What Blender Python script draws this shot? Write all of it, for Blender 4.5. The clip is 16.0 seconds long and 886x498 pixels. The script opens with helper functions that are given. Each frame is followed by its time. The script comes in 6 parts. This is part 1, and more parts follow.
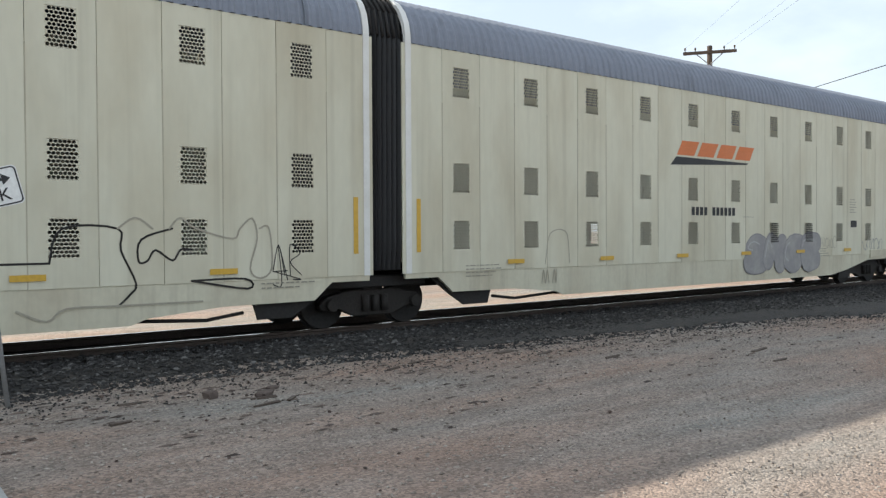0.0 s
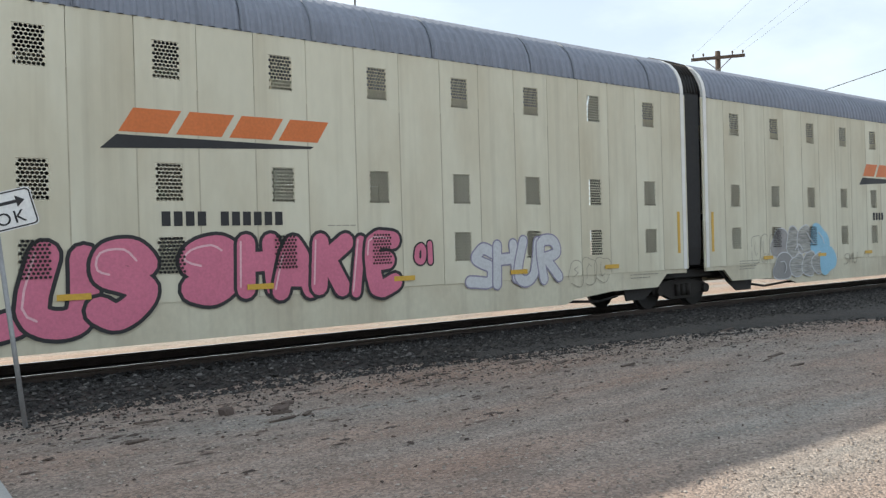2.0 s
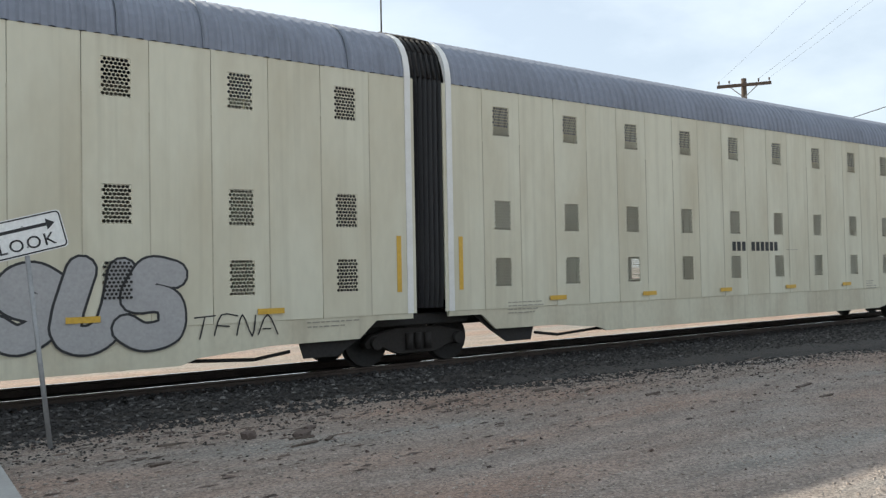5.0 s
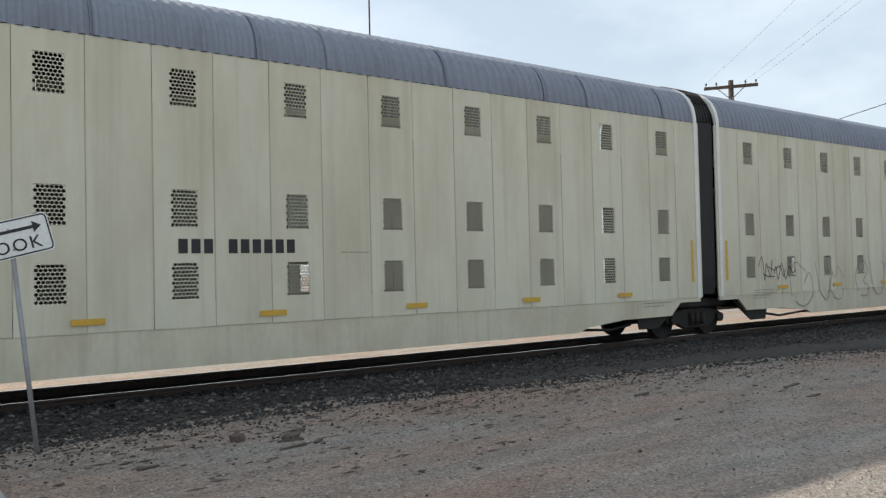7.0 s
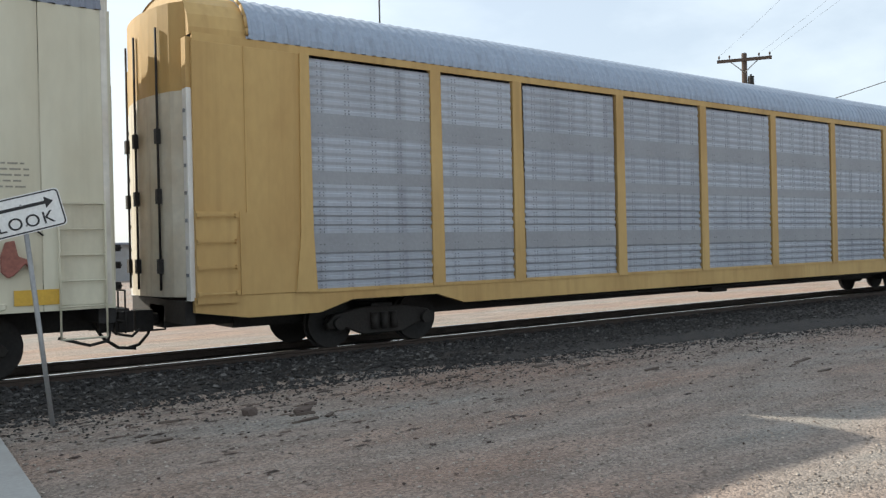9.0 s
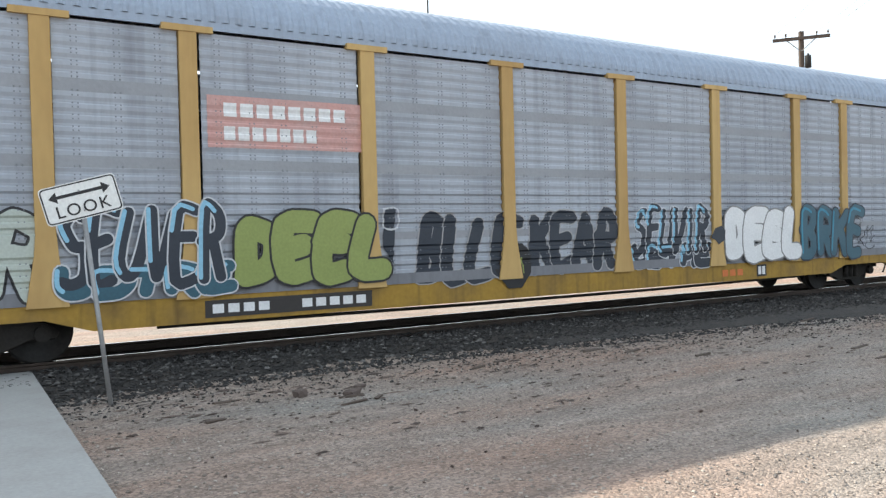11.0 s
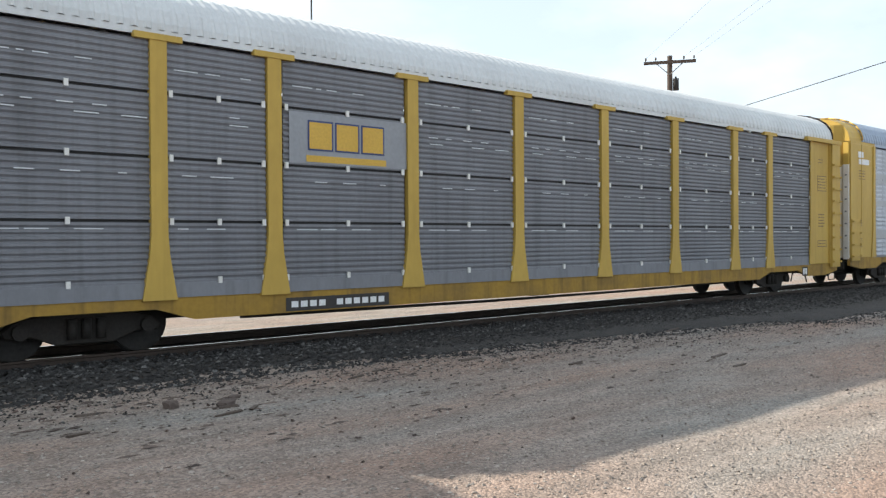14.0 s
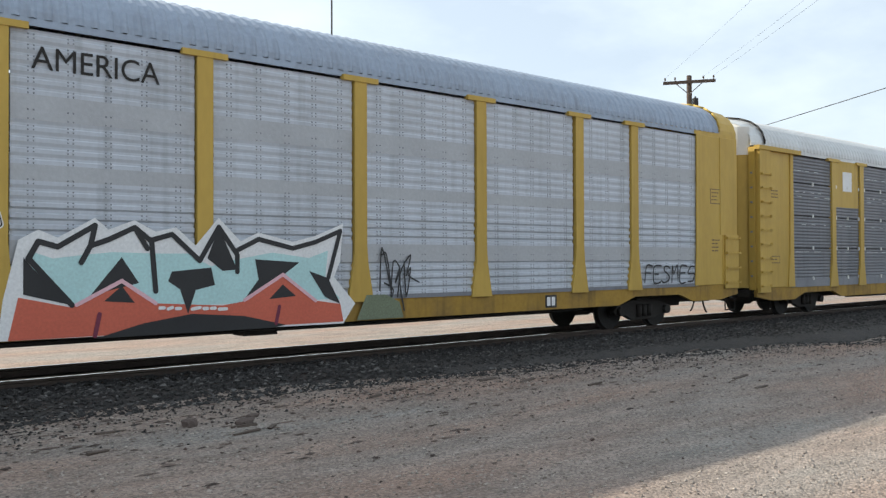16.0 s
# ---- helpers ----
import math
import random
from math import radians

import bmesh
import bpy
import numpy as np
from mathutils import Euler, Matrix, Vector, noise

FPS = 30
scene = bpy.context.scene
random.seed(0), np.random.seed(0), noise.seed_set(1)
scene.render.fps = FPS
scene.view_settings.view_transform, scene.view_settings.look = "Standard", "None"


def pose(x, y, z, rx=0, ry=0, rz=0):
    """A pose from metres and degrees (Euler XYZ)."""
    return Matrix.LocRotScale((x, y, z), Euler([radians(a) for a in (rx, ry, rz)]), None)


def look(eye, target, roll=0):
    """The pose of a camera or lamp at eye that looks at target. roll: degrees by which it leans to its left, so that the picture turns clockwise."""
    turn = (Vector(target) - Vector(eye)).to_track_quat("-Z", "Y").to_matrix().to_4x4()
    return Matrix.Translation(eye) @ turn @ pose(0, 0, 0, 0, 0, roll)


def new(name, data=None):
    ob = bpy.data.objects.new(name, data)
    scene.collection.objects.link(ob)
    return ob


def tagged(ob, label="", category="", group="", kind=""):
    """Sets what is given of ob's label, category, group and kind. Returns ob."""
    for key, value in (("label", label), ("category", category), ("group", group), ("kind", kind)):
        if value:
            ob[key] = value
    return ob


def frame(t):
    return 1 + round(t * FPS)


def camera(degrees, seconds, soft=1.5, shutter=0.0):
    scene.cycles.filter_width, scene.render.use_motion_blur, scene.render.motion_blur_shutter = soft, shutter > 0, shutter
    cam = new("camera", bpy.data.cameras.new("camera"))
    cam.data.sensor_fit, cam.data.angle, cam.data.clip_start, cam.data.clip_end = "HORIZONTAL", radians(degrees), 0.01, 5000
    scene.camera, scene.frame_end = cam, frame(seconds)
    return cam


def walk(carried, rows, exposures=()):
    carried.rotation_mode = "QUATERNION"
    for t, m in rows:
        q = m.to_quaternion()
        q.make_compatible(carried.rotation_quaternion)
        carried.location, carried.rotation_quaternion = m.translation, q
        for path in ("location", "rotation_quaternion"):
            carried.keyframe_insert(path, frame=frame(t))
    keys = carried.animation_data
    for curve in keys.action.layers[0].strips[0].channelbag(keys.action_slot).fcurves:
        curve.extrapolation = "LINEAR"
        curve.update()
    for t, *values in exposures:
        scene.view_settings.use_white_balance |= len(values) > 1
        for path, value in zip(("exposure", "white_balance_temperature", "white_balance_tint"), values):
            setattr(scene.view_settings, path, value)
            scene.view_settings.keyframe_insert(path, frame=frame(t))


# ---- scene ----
# A hand-held camera beside a single track while a train of auto-rack wagons rolls past.
cam = camera(55.6, 16.0, soft=1.35)
EYE = (0.0, 0.0, 1.84)
# seconds, yaw, pitch, roll
PATH = [
    (0.0, -38.78, -1.09, 0.33),
    (0.5, -38.67, -1.29, 1.17),
    (1.0, -38.3, -1.0, 1.71),
    (1.5, -38.14, -0.24, 1.69),
    (2.0, -37.97, -0.28, 1.61),
    (2.5, -36.47, 1.68, 1.11),
    (3.0, -34.24, 2.07, 0.88),
    (3.5, -32.72, 1.77, 0.75),
    (4.0, -33.02, 1.1, 1.65),
    (4.5, -35.05, 1.21, 0.81),
    (5.0, -36.36, 1.5, 1.13),
    (7.5, -37.67, 1.68, 1.33),
    (8.0, -38.96, 1.79, 1.16),
    (8.2, -37.53, 0.93, 1.19),
    (10.3, -35.39, -0.57, 1.78),
    (10.5, -34.58, -0.65, 2.22),
    (11.0, -33.13, -1.1, 1.37),
    (11.5, -33.87, 1.0, 0.27),
    (12.0, -37.45, 2.03, -0.03),
    (12.5, -40.66, 2.2, 0.56),
    (13.0, -40.74, 1.37, 0.15),
    (13.5, -41.08, 1.11, 0.22),
    (14.0, -41.24, -0.6, 0.36),
    (14.5, -40.24, -0.68, 0.4),
    (15.0, -40.22, 0.74, 0.33),
    (15.5, -39.69, 0.77, -0.06),
    (16.0, -39.97, 0.73, 0.21),
]

EXPOSE = ((0, 0.43), (1.5, 0.49), (2, 0.42), (2.5, 0.34), (3, 0.36), (4, 0.28), (5, 0.30), (7.5, 0.16), (8, 0.16), (10.3, 0.68), (11, 0.86), (11.5, 0.70), (12, 0.40), (12.5, 0.20), (13, 0.18), (13.5, 0.24), (14, 0.55), (14.5, 0.62), (15, 0.56), (15.5, 0.28), (16, 0.34))
walk(cam, [(t, pose(*EYE, 90 + p, r, y)) for t, y, p, r in PATH], EXPOSE)

# ---- light ----
SUN_WAY = Vector((0.475, -0.88, -0.619)).normalized()
world = bpy.data.worlds.new("world")
scene.world = world
world.use_nodes = True
wn, wl = world.node_tree.nodes, world.node_tree.links
sky = wn.new("ShaderNodeTexSky")
sky.sky_type, sky.sun_disc = "NISHITA", False
sky.sun_elevation = math.asin(-SUN_WAY.z)
sky.sun_rotation = math.atan2(-SUN_WAY.x, -SUN_WAY.y)
sky.air_density, sky.dust_density, sky.ozone_density, sky.altitude = 1.0, 2.4, 1.0, 300
# thin high cloud: soft streaks that whiten the sky
wtc = wn.new("ShaderNodeTexCoord")
wmap = wn.new("ShaderNodeMapping")
wmap.inputs["Scale"].default_value = (1.2, 2.6, 5.0)
wmap.inputs["Rotation"].default_value = (0.3, 0.2, 0.6)
wl.new(wtc.outputs["Generated"], wmap.inputs["Vector"])
wnoise = wn.new("ShaderNodeTexNoise")
wnoise.inputs["Scale"].default_value, wnoise.inputs["Detail"].default_value, wnoise.inputs["Roughness"].default_value = 1.6, 6, 0.55
wl.new(wmap.outputs["Vector"], wnoise.inputs["Vector"])
wramp = wn.new("ShaderNodeMapRange")
wramp.inputs["From Min"].default_value, wramp.inputs["From Max"].default_value = 0.38, 0.72
wramp.inputs["To Min"].default_value, wramp.inputs["To Max"].default_value = 0.5, 0.86
wl.new(wnoise.outputs["Fac"], wramp.inputs["Value"])
wmix = wn.new("ShaderNodeMix")
wmix.data_type = "RGBA"
wmix.inputs["B"].default_value = (6.6, 7.4, 7.95, 1)
wl.new(wramp.outputs["Result"], wmix.inputs["Factor"])
wl.new(sky.outputs["Color"], wmix.inputs["A"])
wl.new(wmix.outputs["Result"], wn["Background"].inputs["Color"])
wn["Background"].inputs["Strength"].default_value = 0.128
sun_data = bpy.data.lights.new("sun", "SUN")
sun_data.energy, sun_data.angle, sun_data.color = 5.0, radians(0.6), (1.0, 0.945, 0.82)
sun = new("sun", sun_data)
sun.matrix_world = look((0, 0, 60), Vector((0, 0, 60)) + SUN_WAY)


# ---- materials ----
def surface(name, base, rough=0.6, metal=0.0, vary=0.25, scale=2.0, fine=40.0, bump=0.15, stretch=(1, 1, 1), dirt=None, dirt_amount=0.35, rnd=0.0, spec=0.5, streak=0.0):
    """A painted, metal or mineral surface: broad stains, fine grain, relief; dirt is a second colour in patches."""
    m = bpy.data.materials.new(name)
    m.use_nodes = True
    n, l = m.node_tree.nodes, m.node_tree.links
    b = n["Principled BSDF"]
    tc, mp = n.new("ShaderNodeTexCoord"), n.new("ShaderNodeMapping")
    mp.inputs["Scale"].default_value = stretch
    l.new(tc.outputs["Object"], mp.inputs["Vector"])
    info = n.new("ShaderNodeObjectInfo")
    if rnd or streak:
        # no two panels carry the same stains
        far = n.new("ShaderNodeMath")
        far.operation = "MULTIPLY"
        far.inputs[1].default_value = 41.0
        l.new(info.outputs["Random"], far.inputs[0])
        l.new(far.outputs["Value"], mp.inputs["Location"])
    big, small = n.new("ShaderNodeTexNoise"), n.new("ShaderNodeTexNoise")
    for node, s, d in ((big, scale, 5), (small, fine, 3)):
        node.inputs["Scale"].default_value, node.inputs["Detail"].default_value = s, d
        l.new(mp.outputs["Vector"], node.inputs["Vector"])
    mix = n.new("ShaderNodeMix")
    mix.data_type = "RGBA"
    second = dirt or [c * 0.6 for c in base]
    mix.inputs["A"].default_value, mix.inputs["B"].default_value = (*base, 1), (*second, 1)
    ramp = n.new("ShaderNodeMapRange")
    ramp.inputs["From Min"].default_value, ramp.inputs["From Max"].default_value = 0.42, 0.78
    ramp.inputs["To Max"].default_value = dirt_amount
    l.new(big.outputs["Fac"], ramp.inputs["Value"])
    l.new(ramp.outputs["Result"], mix.inputs["Factor"])
    hsv = n.new("ShaderNodeHueSaturation")
    val = n.new("ShaderNodeMapRange")
    val.inputs["From Min"].default_value, val.inputs["From Max"].default_value = 0.25, 0.75
    val.inputs["To Min"].default_value, val.inputs["To Max"].default_value = 1 - vary, 1 + vary
    l.new(small.outputs["Fac"], val.inputs["Value"])
    if rnd:
        add, rr = n.new("ShaderNodeMath"), n.new("ShaderNodeMapRange")
        rr.inputs["To Min"].default_value, rr.inputs["To Max"].default_value = -rnd, rnd
        l.new(info.outputs["Random"], rr.inputs["Value"])
        l.new(val.outputs["Result"], add.inputs[0])
        l.new(rr.outputs["Result"], add.inputs[1])
        l.new(add.outputs["Value"], hsv.inputs["Value"])
    else:
        l.new(val.outputs["Result"], hsv.inputs["Value"])
    l.new(mix.outputs["Result"], hsv.inputs["Color"])
    paint = hsv.outputs["Color"]
    if streak:
        # thin runs of grime and rust down the sheet
        sm, sn, sr, sx = n.new("ShaderNodeMapping"), n.new("ShaderNodeTexNoise"), n.new("ShaderNodeMapRange"), n.new("ShaderNodeMix")
        sm.inputs["Scale"].default_value = (6, 6, 0.4)
        l.new(mp.outputs["Vector"], sm.inputs["Vector"])
        l.new(sm.outputs["Vector"], sn.inputs["Vector"])
        sn.inputs["Scale"].default_value, sn.inputs["Detail"].default_value = 1.0, 4
        sr.inputs["From Min"].default_value, sr.inputs["From Max"].default_value = 0.52, 0.76
        sr.inputs["To Max"].default_value = streak
        l.new(sn.outputs["Fac"], sr.inputs["Value"])
        sx.data_type = "RGBA"
        sx.inputs["B"].default_value = tuple(c * 0.55 for c in second) + (1,)
        l.new(paint, sx.inputs["A"])
        l.new(sr.outputs["Result"], sx.inputs["Factor"])
        paint = sx.outputs["Result"]
    l.new(paint, b.inputs["Base Color"])
    rmap = n.new("ShaderNodeMapRange")
    rmap.inputs["To Min"].default_value, rmap.inputs["To Max"].default_value = max(rough - 0.15, 0.05), min(rough + 0.15, 1)
    l.new(big.outputs["Fac"], rmap.inputs["Value"])
    l.new(rmap.outputs["Result"], b.inputs["Roughness"])
    b.inputs["Metallic"].default_value = metal
    b.inputs["Specular IOR Level"].default_value = spec
    if bump:
        bp = n.new("ShaderNodeBump")
        bp.inputs["Strength"].default_value, bp.inputs["Distance"].default_value = bump, 0.02
        l.new(small.outputs["Fac"], bp.inputs["Height"])
        l.new(bp.outputs["Normal"], b.inputs["Normal"])
    return m


def plain(name, base, rough=0.6, metal=0.0):
    return surface(name, base, rough, metal, vary=0.1, fine=25, bump=0.05, dirt_amount=0.2)


CREAM = surface("cream_paint", (0.65, 0.622, 0.495), 0.68, vary=0.03, scale=0.9, fine=9, bump=0.03, stretch=(1, 1, 0.35), dirt=(0.45, 0.385, 0.265), dirt_amount=0.62, rnd=0.02, spec=0.22, streak=0.2)
CREAM_LOW = surface("cream_paint_dusty", (0.60, 0.565, 0.44), 0.6, vary=0.05, scale=1.2, fine=14, bump=0.05, stretch=(1, 1, 0.6), dirt=(0.42, 0.35, 0.25), dirt_amount=0.6, spec=0.25, streak=0.25)
SEAM = surface("cream_seam", (0.47, 0.43, 0.325), 0.6, vary=0.1, dirt_amount=0.6, spec=0.25)
ROOF_GREY = surface("roof_grey_paint", (0.235, 0.255, 0.305), 0.55, 0.1, vary=0.06, scale=0.8, fine=12, bump=0.05, dirt=(0.18, 0.19, 0.215), spec=0.25, streak=0.3)
ROOF_GALV = surface("roof_galvanised", (0.31, 0.365, 0.45), 0.5, 0.35, vary=0.08, scale=0.7, fine=14, bump=0.05, dirt=(0.28, 0.3, 0.34), streak=0.35)
ROOF_PALE = surface("roof_pale_steel", (0.62, 0.63, 0.63), 0.5, 0.3, vary=0.06, scale=0.7, fine=14, bump=0.05, dirt=(0.45, 0.45, 0.45))
ROOF_RIB = surface("roof_rib_grey", (0.19, 0.21, 0.245), 0.6, 0.1, vary=0.1)
WHITE = surface("white_paint", (0.74, 0.73, 0.70), 0.5, vary=0.05, dirt=(0.5, 0.46, 0.4))
YELLOW_B = surface("yellow_paint_bright", (0.52, 0.345, 0.078), 0.5, vary=0.05, scale=0.8, fine=10, bump=0.04, stretch=(1, 1, 0.4), dirt=(0.40, 0.26, 0.06), dirt_amount=0.6, spec=0.25, streak=0.22)
TAN = surface("tan_yellow_paint", (0.54, 0.36, 0.145), 0.6, vary=0.05, scale=0.8, fine=10, bump=0.04, stretch=(1, 1, 0.4), dirt=(0.34, 0.19, 0.07), dirt_amount=0.6, spec=0.25, streak=0.22)
SILL_DIRT = surface("yellow_sill_dirty", (0.36, 0.215, 0.04), 0.65, vary=0.1, scale=1.5, fine=14, bump=0.06, dirt=(0.17, 0.11, 0.05), dirt_amount=0.8, spec=0.25, streak=0.6)
GALV = surface("galvanised_panel", (0.40, 0.425, 0.47), 0.6, 0.15, vary=0.05, scale=1.1, fine=18, bump=0.03, stretch=(1, 1, 0.5), dirt=(0.27, 0.285, 0.32), dirt_amount=0.6, rnd=0.05, spec=0.2, streak=0.4)
GALV_DARK = surface("galvanised_panel_dull", (0.215, 0.22, 0.24), 0.6, 0.25, vary=0.06, scale=1.1, fine=18, bump=0.03, stretch=(1, 1, 0.5), dirt=(0.17, 0.17, 0.185), dirt_amount=0.6, rnd=0.03, streak=0.4)
GALV_WHITE = surface("galvanised_panel_bright", (0.52, 0.55, 0.60), 0.6, 0.15, vary=0.05, scale=1.1, fine=18, bump=0.03, stretch=(1, 1, 0.5), dirt=(0.42, 0.44, 0.47), dirt_amount=0.6, rnd=0.04, spec=0.2, streak=0.42)
STEEL_DARK = surface("dark_running_gear", (0.022, 0.02, 0.019), 0.75, 0.2, vary=0.3, scale=3, fine=20, bump=0.2, dirt=(0.045, 0.034, 0.026))
RUST = surface("rusty_steel", (0.028, 0.024, 0.021), 0.8, 0.2, vary=0.25, scale=3, fine=25, bump=0.2, dirt=(0.05, 0.035, 0.03))
RUBBER = surface("black_bellows", (0.018, 0.018, 0.02), 0.45, vary=0.15, scale=2, fine=12, bump=0.05, dirt=(0.04, 0.038, 0.035))
RAIL_SIDE = surface("rail_steel", (0.07, 0.05, 0.04), 0.7, 0.4, vary=0.2, scale=4, fine=30, bump=0.1)
RAIL_TOP = plain("rail_head_polished", (0.55, 0.55, 0.55), 0.22, 1.0)
DOOR_GREY = surface("end_door_pale", (0.66, 0.63, 0.56), 0.55, 0.1, vary=0.1, scale=1.5, fine=12, dirt=(0.34, 0.23, 0.14), dirt_amount=0.5, streak=0.45)
DOOR_PALE = surface("end_door_cream_white", (0.66, 0.62, 0.52), 0.55, 0.1, vary=0.08, scale=1.5, fine=12, dirt=(0.40, 0.30, 0.18), dirt_amount=0.6, streak=0.5)
BLACK = plain("black_marking_and_slot_shade", (0.02, 0.02, 0.022), 0.6)
# pale colour that stands for daylight shining through panel slots
DAYLIGHT_DASH = plain("painted_daylight_dash", (0.62, 0.64, 0.66), 0.45, 0.2)
STUD = plain("dull_rivet", (0.22, 0.23, 0.25), 0.5, 0.3)
BAND_GREY = surface("dull_grey_band", (0.30, 0.31, 0.33), 0.55, 0.3, vary=0.06, scale=1.0, fine=14, dirt=(0.2, 0.2, 0.22))
DARK_BAND = plain("dark_number_band", (0.035, 0.03, 0.028), 0.6)
ORANGE = plain("orange_marking", (0.62, 0.16, 0.035), 0.5)
AMBER = plain("amber_reflector", (0.60, 0.36, 0.04), 0.35)
RED = plain("red_paint", (0.32, 0.065, 0.05), 0.5)
FADED_RED = surface("faded_red_iron", (0.27, 0.10, 0.075), 0.7, vary=0.2, scale=4, fine=25, dirt=(0.12, 0.07, 0.05))
RED_FADED = surface("faded_red_panel", (0.56, 0.31, 0.28), 0.6, vary=0.1, scale=2, fine=16, dirt=(0.45, 0.36, 0.34), dirt_amount=0.7)
BLUE = plain("navy_blue_paint", (0.03, 0.05, 0.16), 0.5)
PRINT = plain("brown_black_stencil", (0.13, 0.085, 0.045), 0.6)
GREY_TEXT = plain("grey_stencil", (0.30, 0.28, 0.23), 0.6)
TIE = surface("tie_wood", (0.06, 0.048, 0.04), 0.9, vary=0.3, scale=4, fine=30, bump=0.5, stretch=(4, 1, 4))
CONCRETE = surface("concrete", (0.34, 0.34, 0.33), 0.85, vary=0.08, scale=1.5, fine=30, bump=0.25, dirt=(0.25, 0.23, 0.21), dirt_amount=0.5)
POST = surface("galvanised_post", (0.30, 0.30, 0.30), 0.5, 0.5, vary=0.1, scale=4, fine=30)
SIGN_WHITE = plain("sign_white", (0.78, 0.78, 0.76), 0.4)
POLE_WOOD = surface("weathered_pole", (0.09, 0.065, 0.05), 0.9, vary=0.2, scale=3, fine=25, stretch=(1, 1, 0.2))
WOOD = surface("splintered_wood", (0.10, 0.075, 0.06), 0.9, vary=0.3, scale=8, fine=50, bump=0.3)
CABLE = plain("cable", (0.03, 0.03, 0.03), 0.7)
SHED = surface("shed_wall", (0.30, 0.30, 0.30), 0.8, vary=0.1)


def ground_material():
    m = bpy.data.materials.new("gravel_lot")
    m.use_nodes = True
    n, l = m.node_tree.nodes, m.node_tree.links
    b = n["Principled BSDF"]
    tc = n.new("ShaderNodeTexCoord")
    broad, mid, grit = n.new("ShaderNodeTexNoise"), n.new("ShaderNodeTexNoise"), n.new("ShaderNodeTexNoise")
    peb = n.new("ShaderNodeTexVoronoi")
    mp = n.new("ShaderNodeMapping")
    mp.inputs["Scale"].default_value = (0.45, 1.7, 1)
    l.new(tc.outputs["Object"], mp.inputs["Vector"])
    for node, s in ((broad, 0.4), (mid, 1.7), (grit, 60), (peb, 44)):
        node.inputs["Scale"].default_value = s
        l.new((mp if node in (broad, mid) else tc).outputs["Vector" if node in (broad, mid) else "Object"], node.inputs["Vector"])
    broad.inputs["Detail"].default_value = mid.inputs["Detail"].default_value = 6
    c1 = n.new("ShaderNodeMix")
    c1.data_type = "RGBA"
    c1.inputs["A"].default_value, c1.inputs["B"].default_value = (0.276, 0.193, 0.150, 1), (0.243, 0.222, 0.197, 1)
    r1 = n.new("ShaderNodeMapRange")
    r1.inputs["From Min"].default_value, r1.inputs["From Max"].default_value = 0.36, 0.66
    l.new(broad.outputs["Fac"], r1.inputs["Value"])
    l.new(r1.outputs["Result"], c1.inputs["Factor"])
    # single pebbles differ in shade
    rgb = n.new("ShaderNodeSeparateColor")
    l.new(peb.outputs["Color"], rgb.inputs["Color"])
    pv = n.new("ShaderNodeMapRange")
    pv.inputs["To Min"].default_value, pv.inputs["To Max"].default_value = 0.62, 1.35
    l.new(rgb.outputs["Red"], pv.inputs["Value"])
    gv = n.new("ShaderNodeMapRange")
    gv.inputs["From Min"].default_value, gv.inputs["From Max"].default_value = 0.3, 0.7
    gv.inputs["To Min"].default_value, gv.inputs["To Max"].default_value = 0.8, 1.2
    l.new(mid.outputs["Fac"], gv.inputs["Value"])
    mul = n.new("ShaderNodeMath")
    mul.operation = "MULTIPLY"
    l.new(pv.outputs["Result"], mul.inputs[0])
    l.new(gv.outputs["Result"], mul.inputs[1])
    hsv = n.new("ShaderNodeHueSaturation")
    l.new(mul.outputs["Value"], hsv.inputs["Value"])
    l.new(c1.outputs["Result"], hsv.inputs["Color"])
    l.new(hsv.outputs["Color"], b.inputs["Base Color"])
    b.inputs["Roughness"].default_value = 0.95
    add = n.new("ShaderNodeMath")
    add.operation = "SUBTRACT"
    l.new(grit.outputs["Fac"], add.inputs[0])
    l.new(peb.outputs["Distance"], add.inputs[1])
    bp = n.new("ShaderNodeBump")
    bp.inputs["Strength"].default_value, bp.inputs["Distance"].default_value = 0.6, 0.02
    l.new(add.outputs["Value"], bp.inputs["Height"])
    l.new(bp.outputs["Normal"], b.inputs["Normal"])
    return m


def stone_material(name, a, b_, spread=0.5, bias=1.0):
    """Loose stones: each island its own shade."""
    m = bpy.data.materials.new(name)
    m.use_nodes = True
    n, l = m.node_tree.nodes, m.node_tree.links
    b = n["Principled BSDF"]
    geo, mix = n.new("ShaderNodeNewGeometry"), n.new("ShaderNodeMix")
    mix.data_type = "RGBA"
    mix.inputs["A"].default_value, mix.inputs["B"].default_value = (*a, 1), (*b_, 1)
    pw = n.new("ShaderNodeMath")
    pw.operation = "POWER"
    pw.inputs[1].default_value = bias
    l.new(geo.outputs["Random Per Island"], pw.inputs[0])
    l.new(pw.outputs["Value"], mix.inputs["Factor"])
    tc, ns = n.new("ShaderNodeTexCoord"), n.new("ShaderNodeTexNoise")
    ns.inputs["Scale"].default_value = 30
    l.new(tc.outputs["Object"], ns.inputs["Vector"])
    hsv, mr = n.new("ShaderNodeHueSaturation"), n.new("ShaderNodeMapRange")
    mr.inputs["To Min"].default_value, mr.inputs["To Max"].default_value = 1 - spread, 1 + spread
    l.new(ns.outputs["Fac"], mr.inputs["Value"])
    l.new(mr.outputs["Result"], hsv.inputs["Value"])
    l.new(mix.outputs["Result"], hsv.inputs["Color"])
    l.new(hsv.outputs["Color"], b.inputs["Base Color"])
    b.inputs["Roughness"].default_value = 0.9
    return m


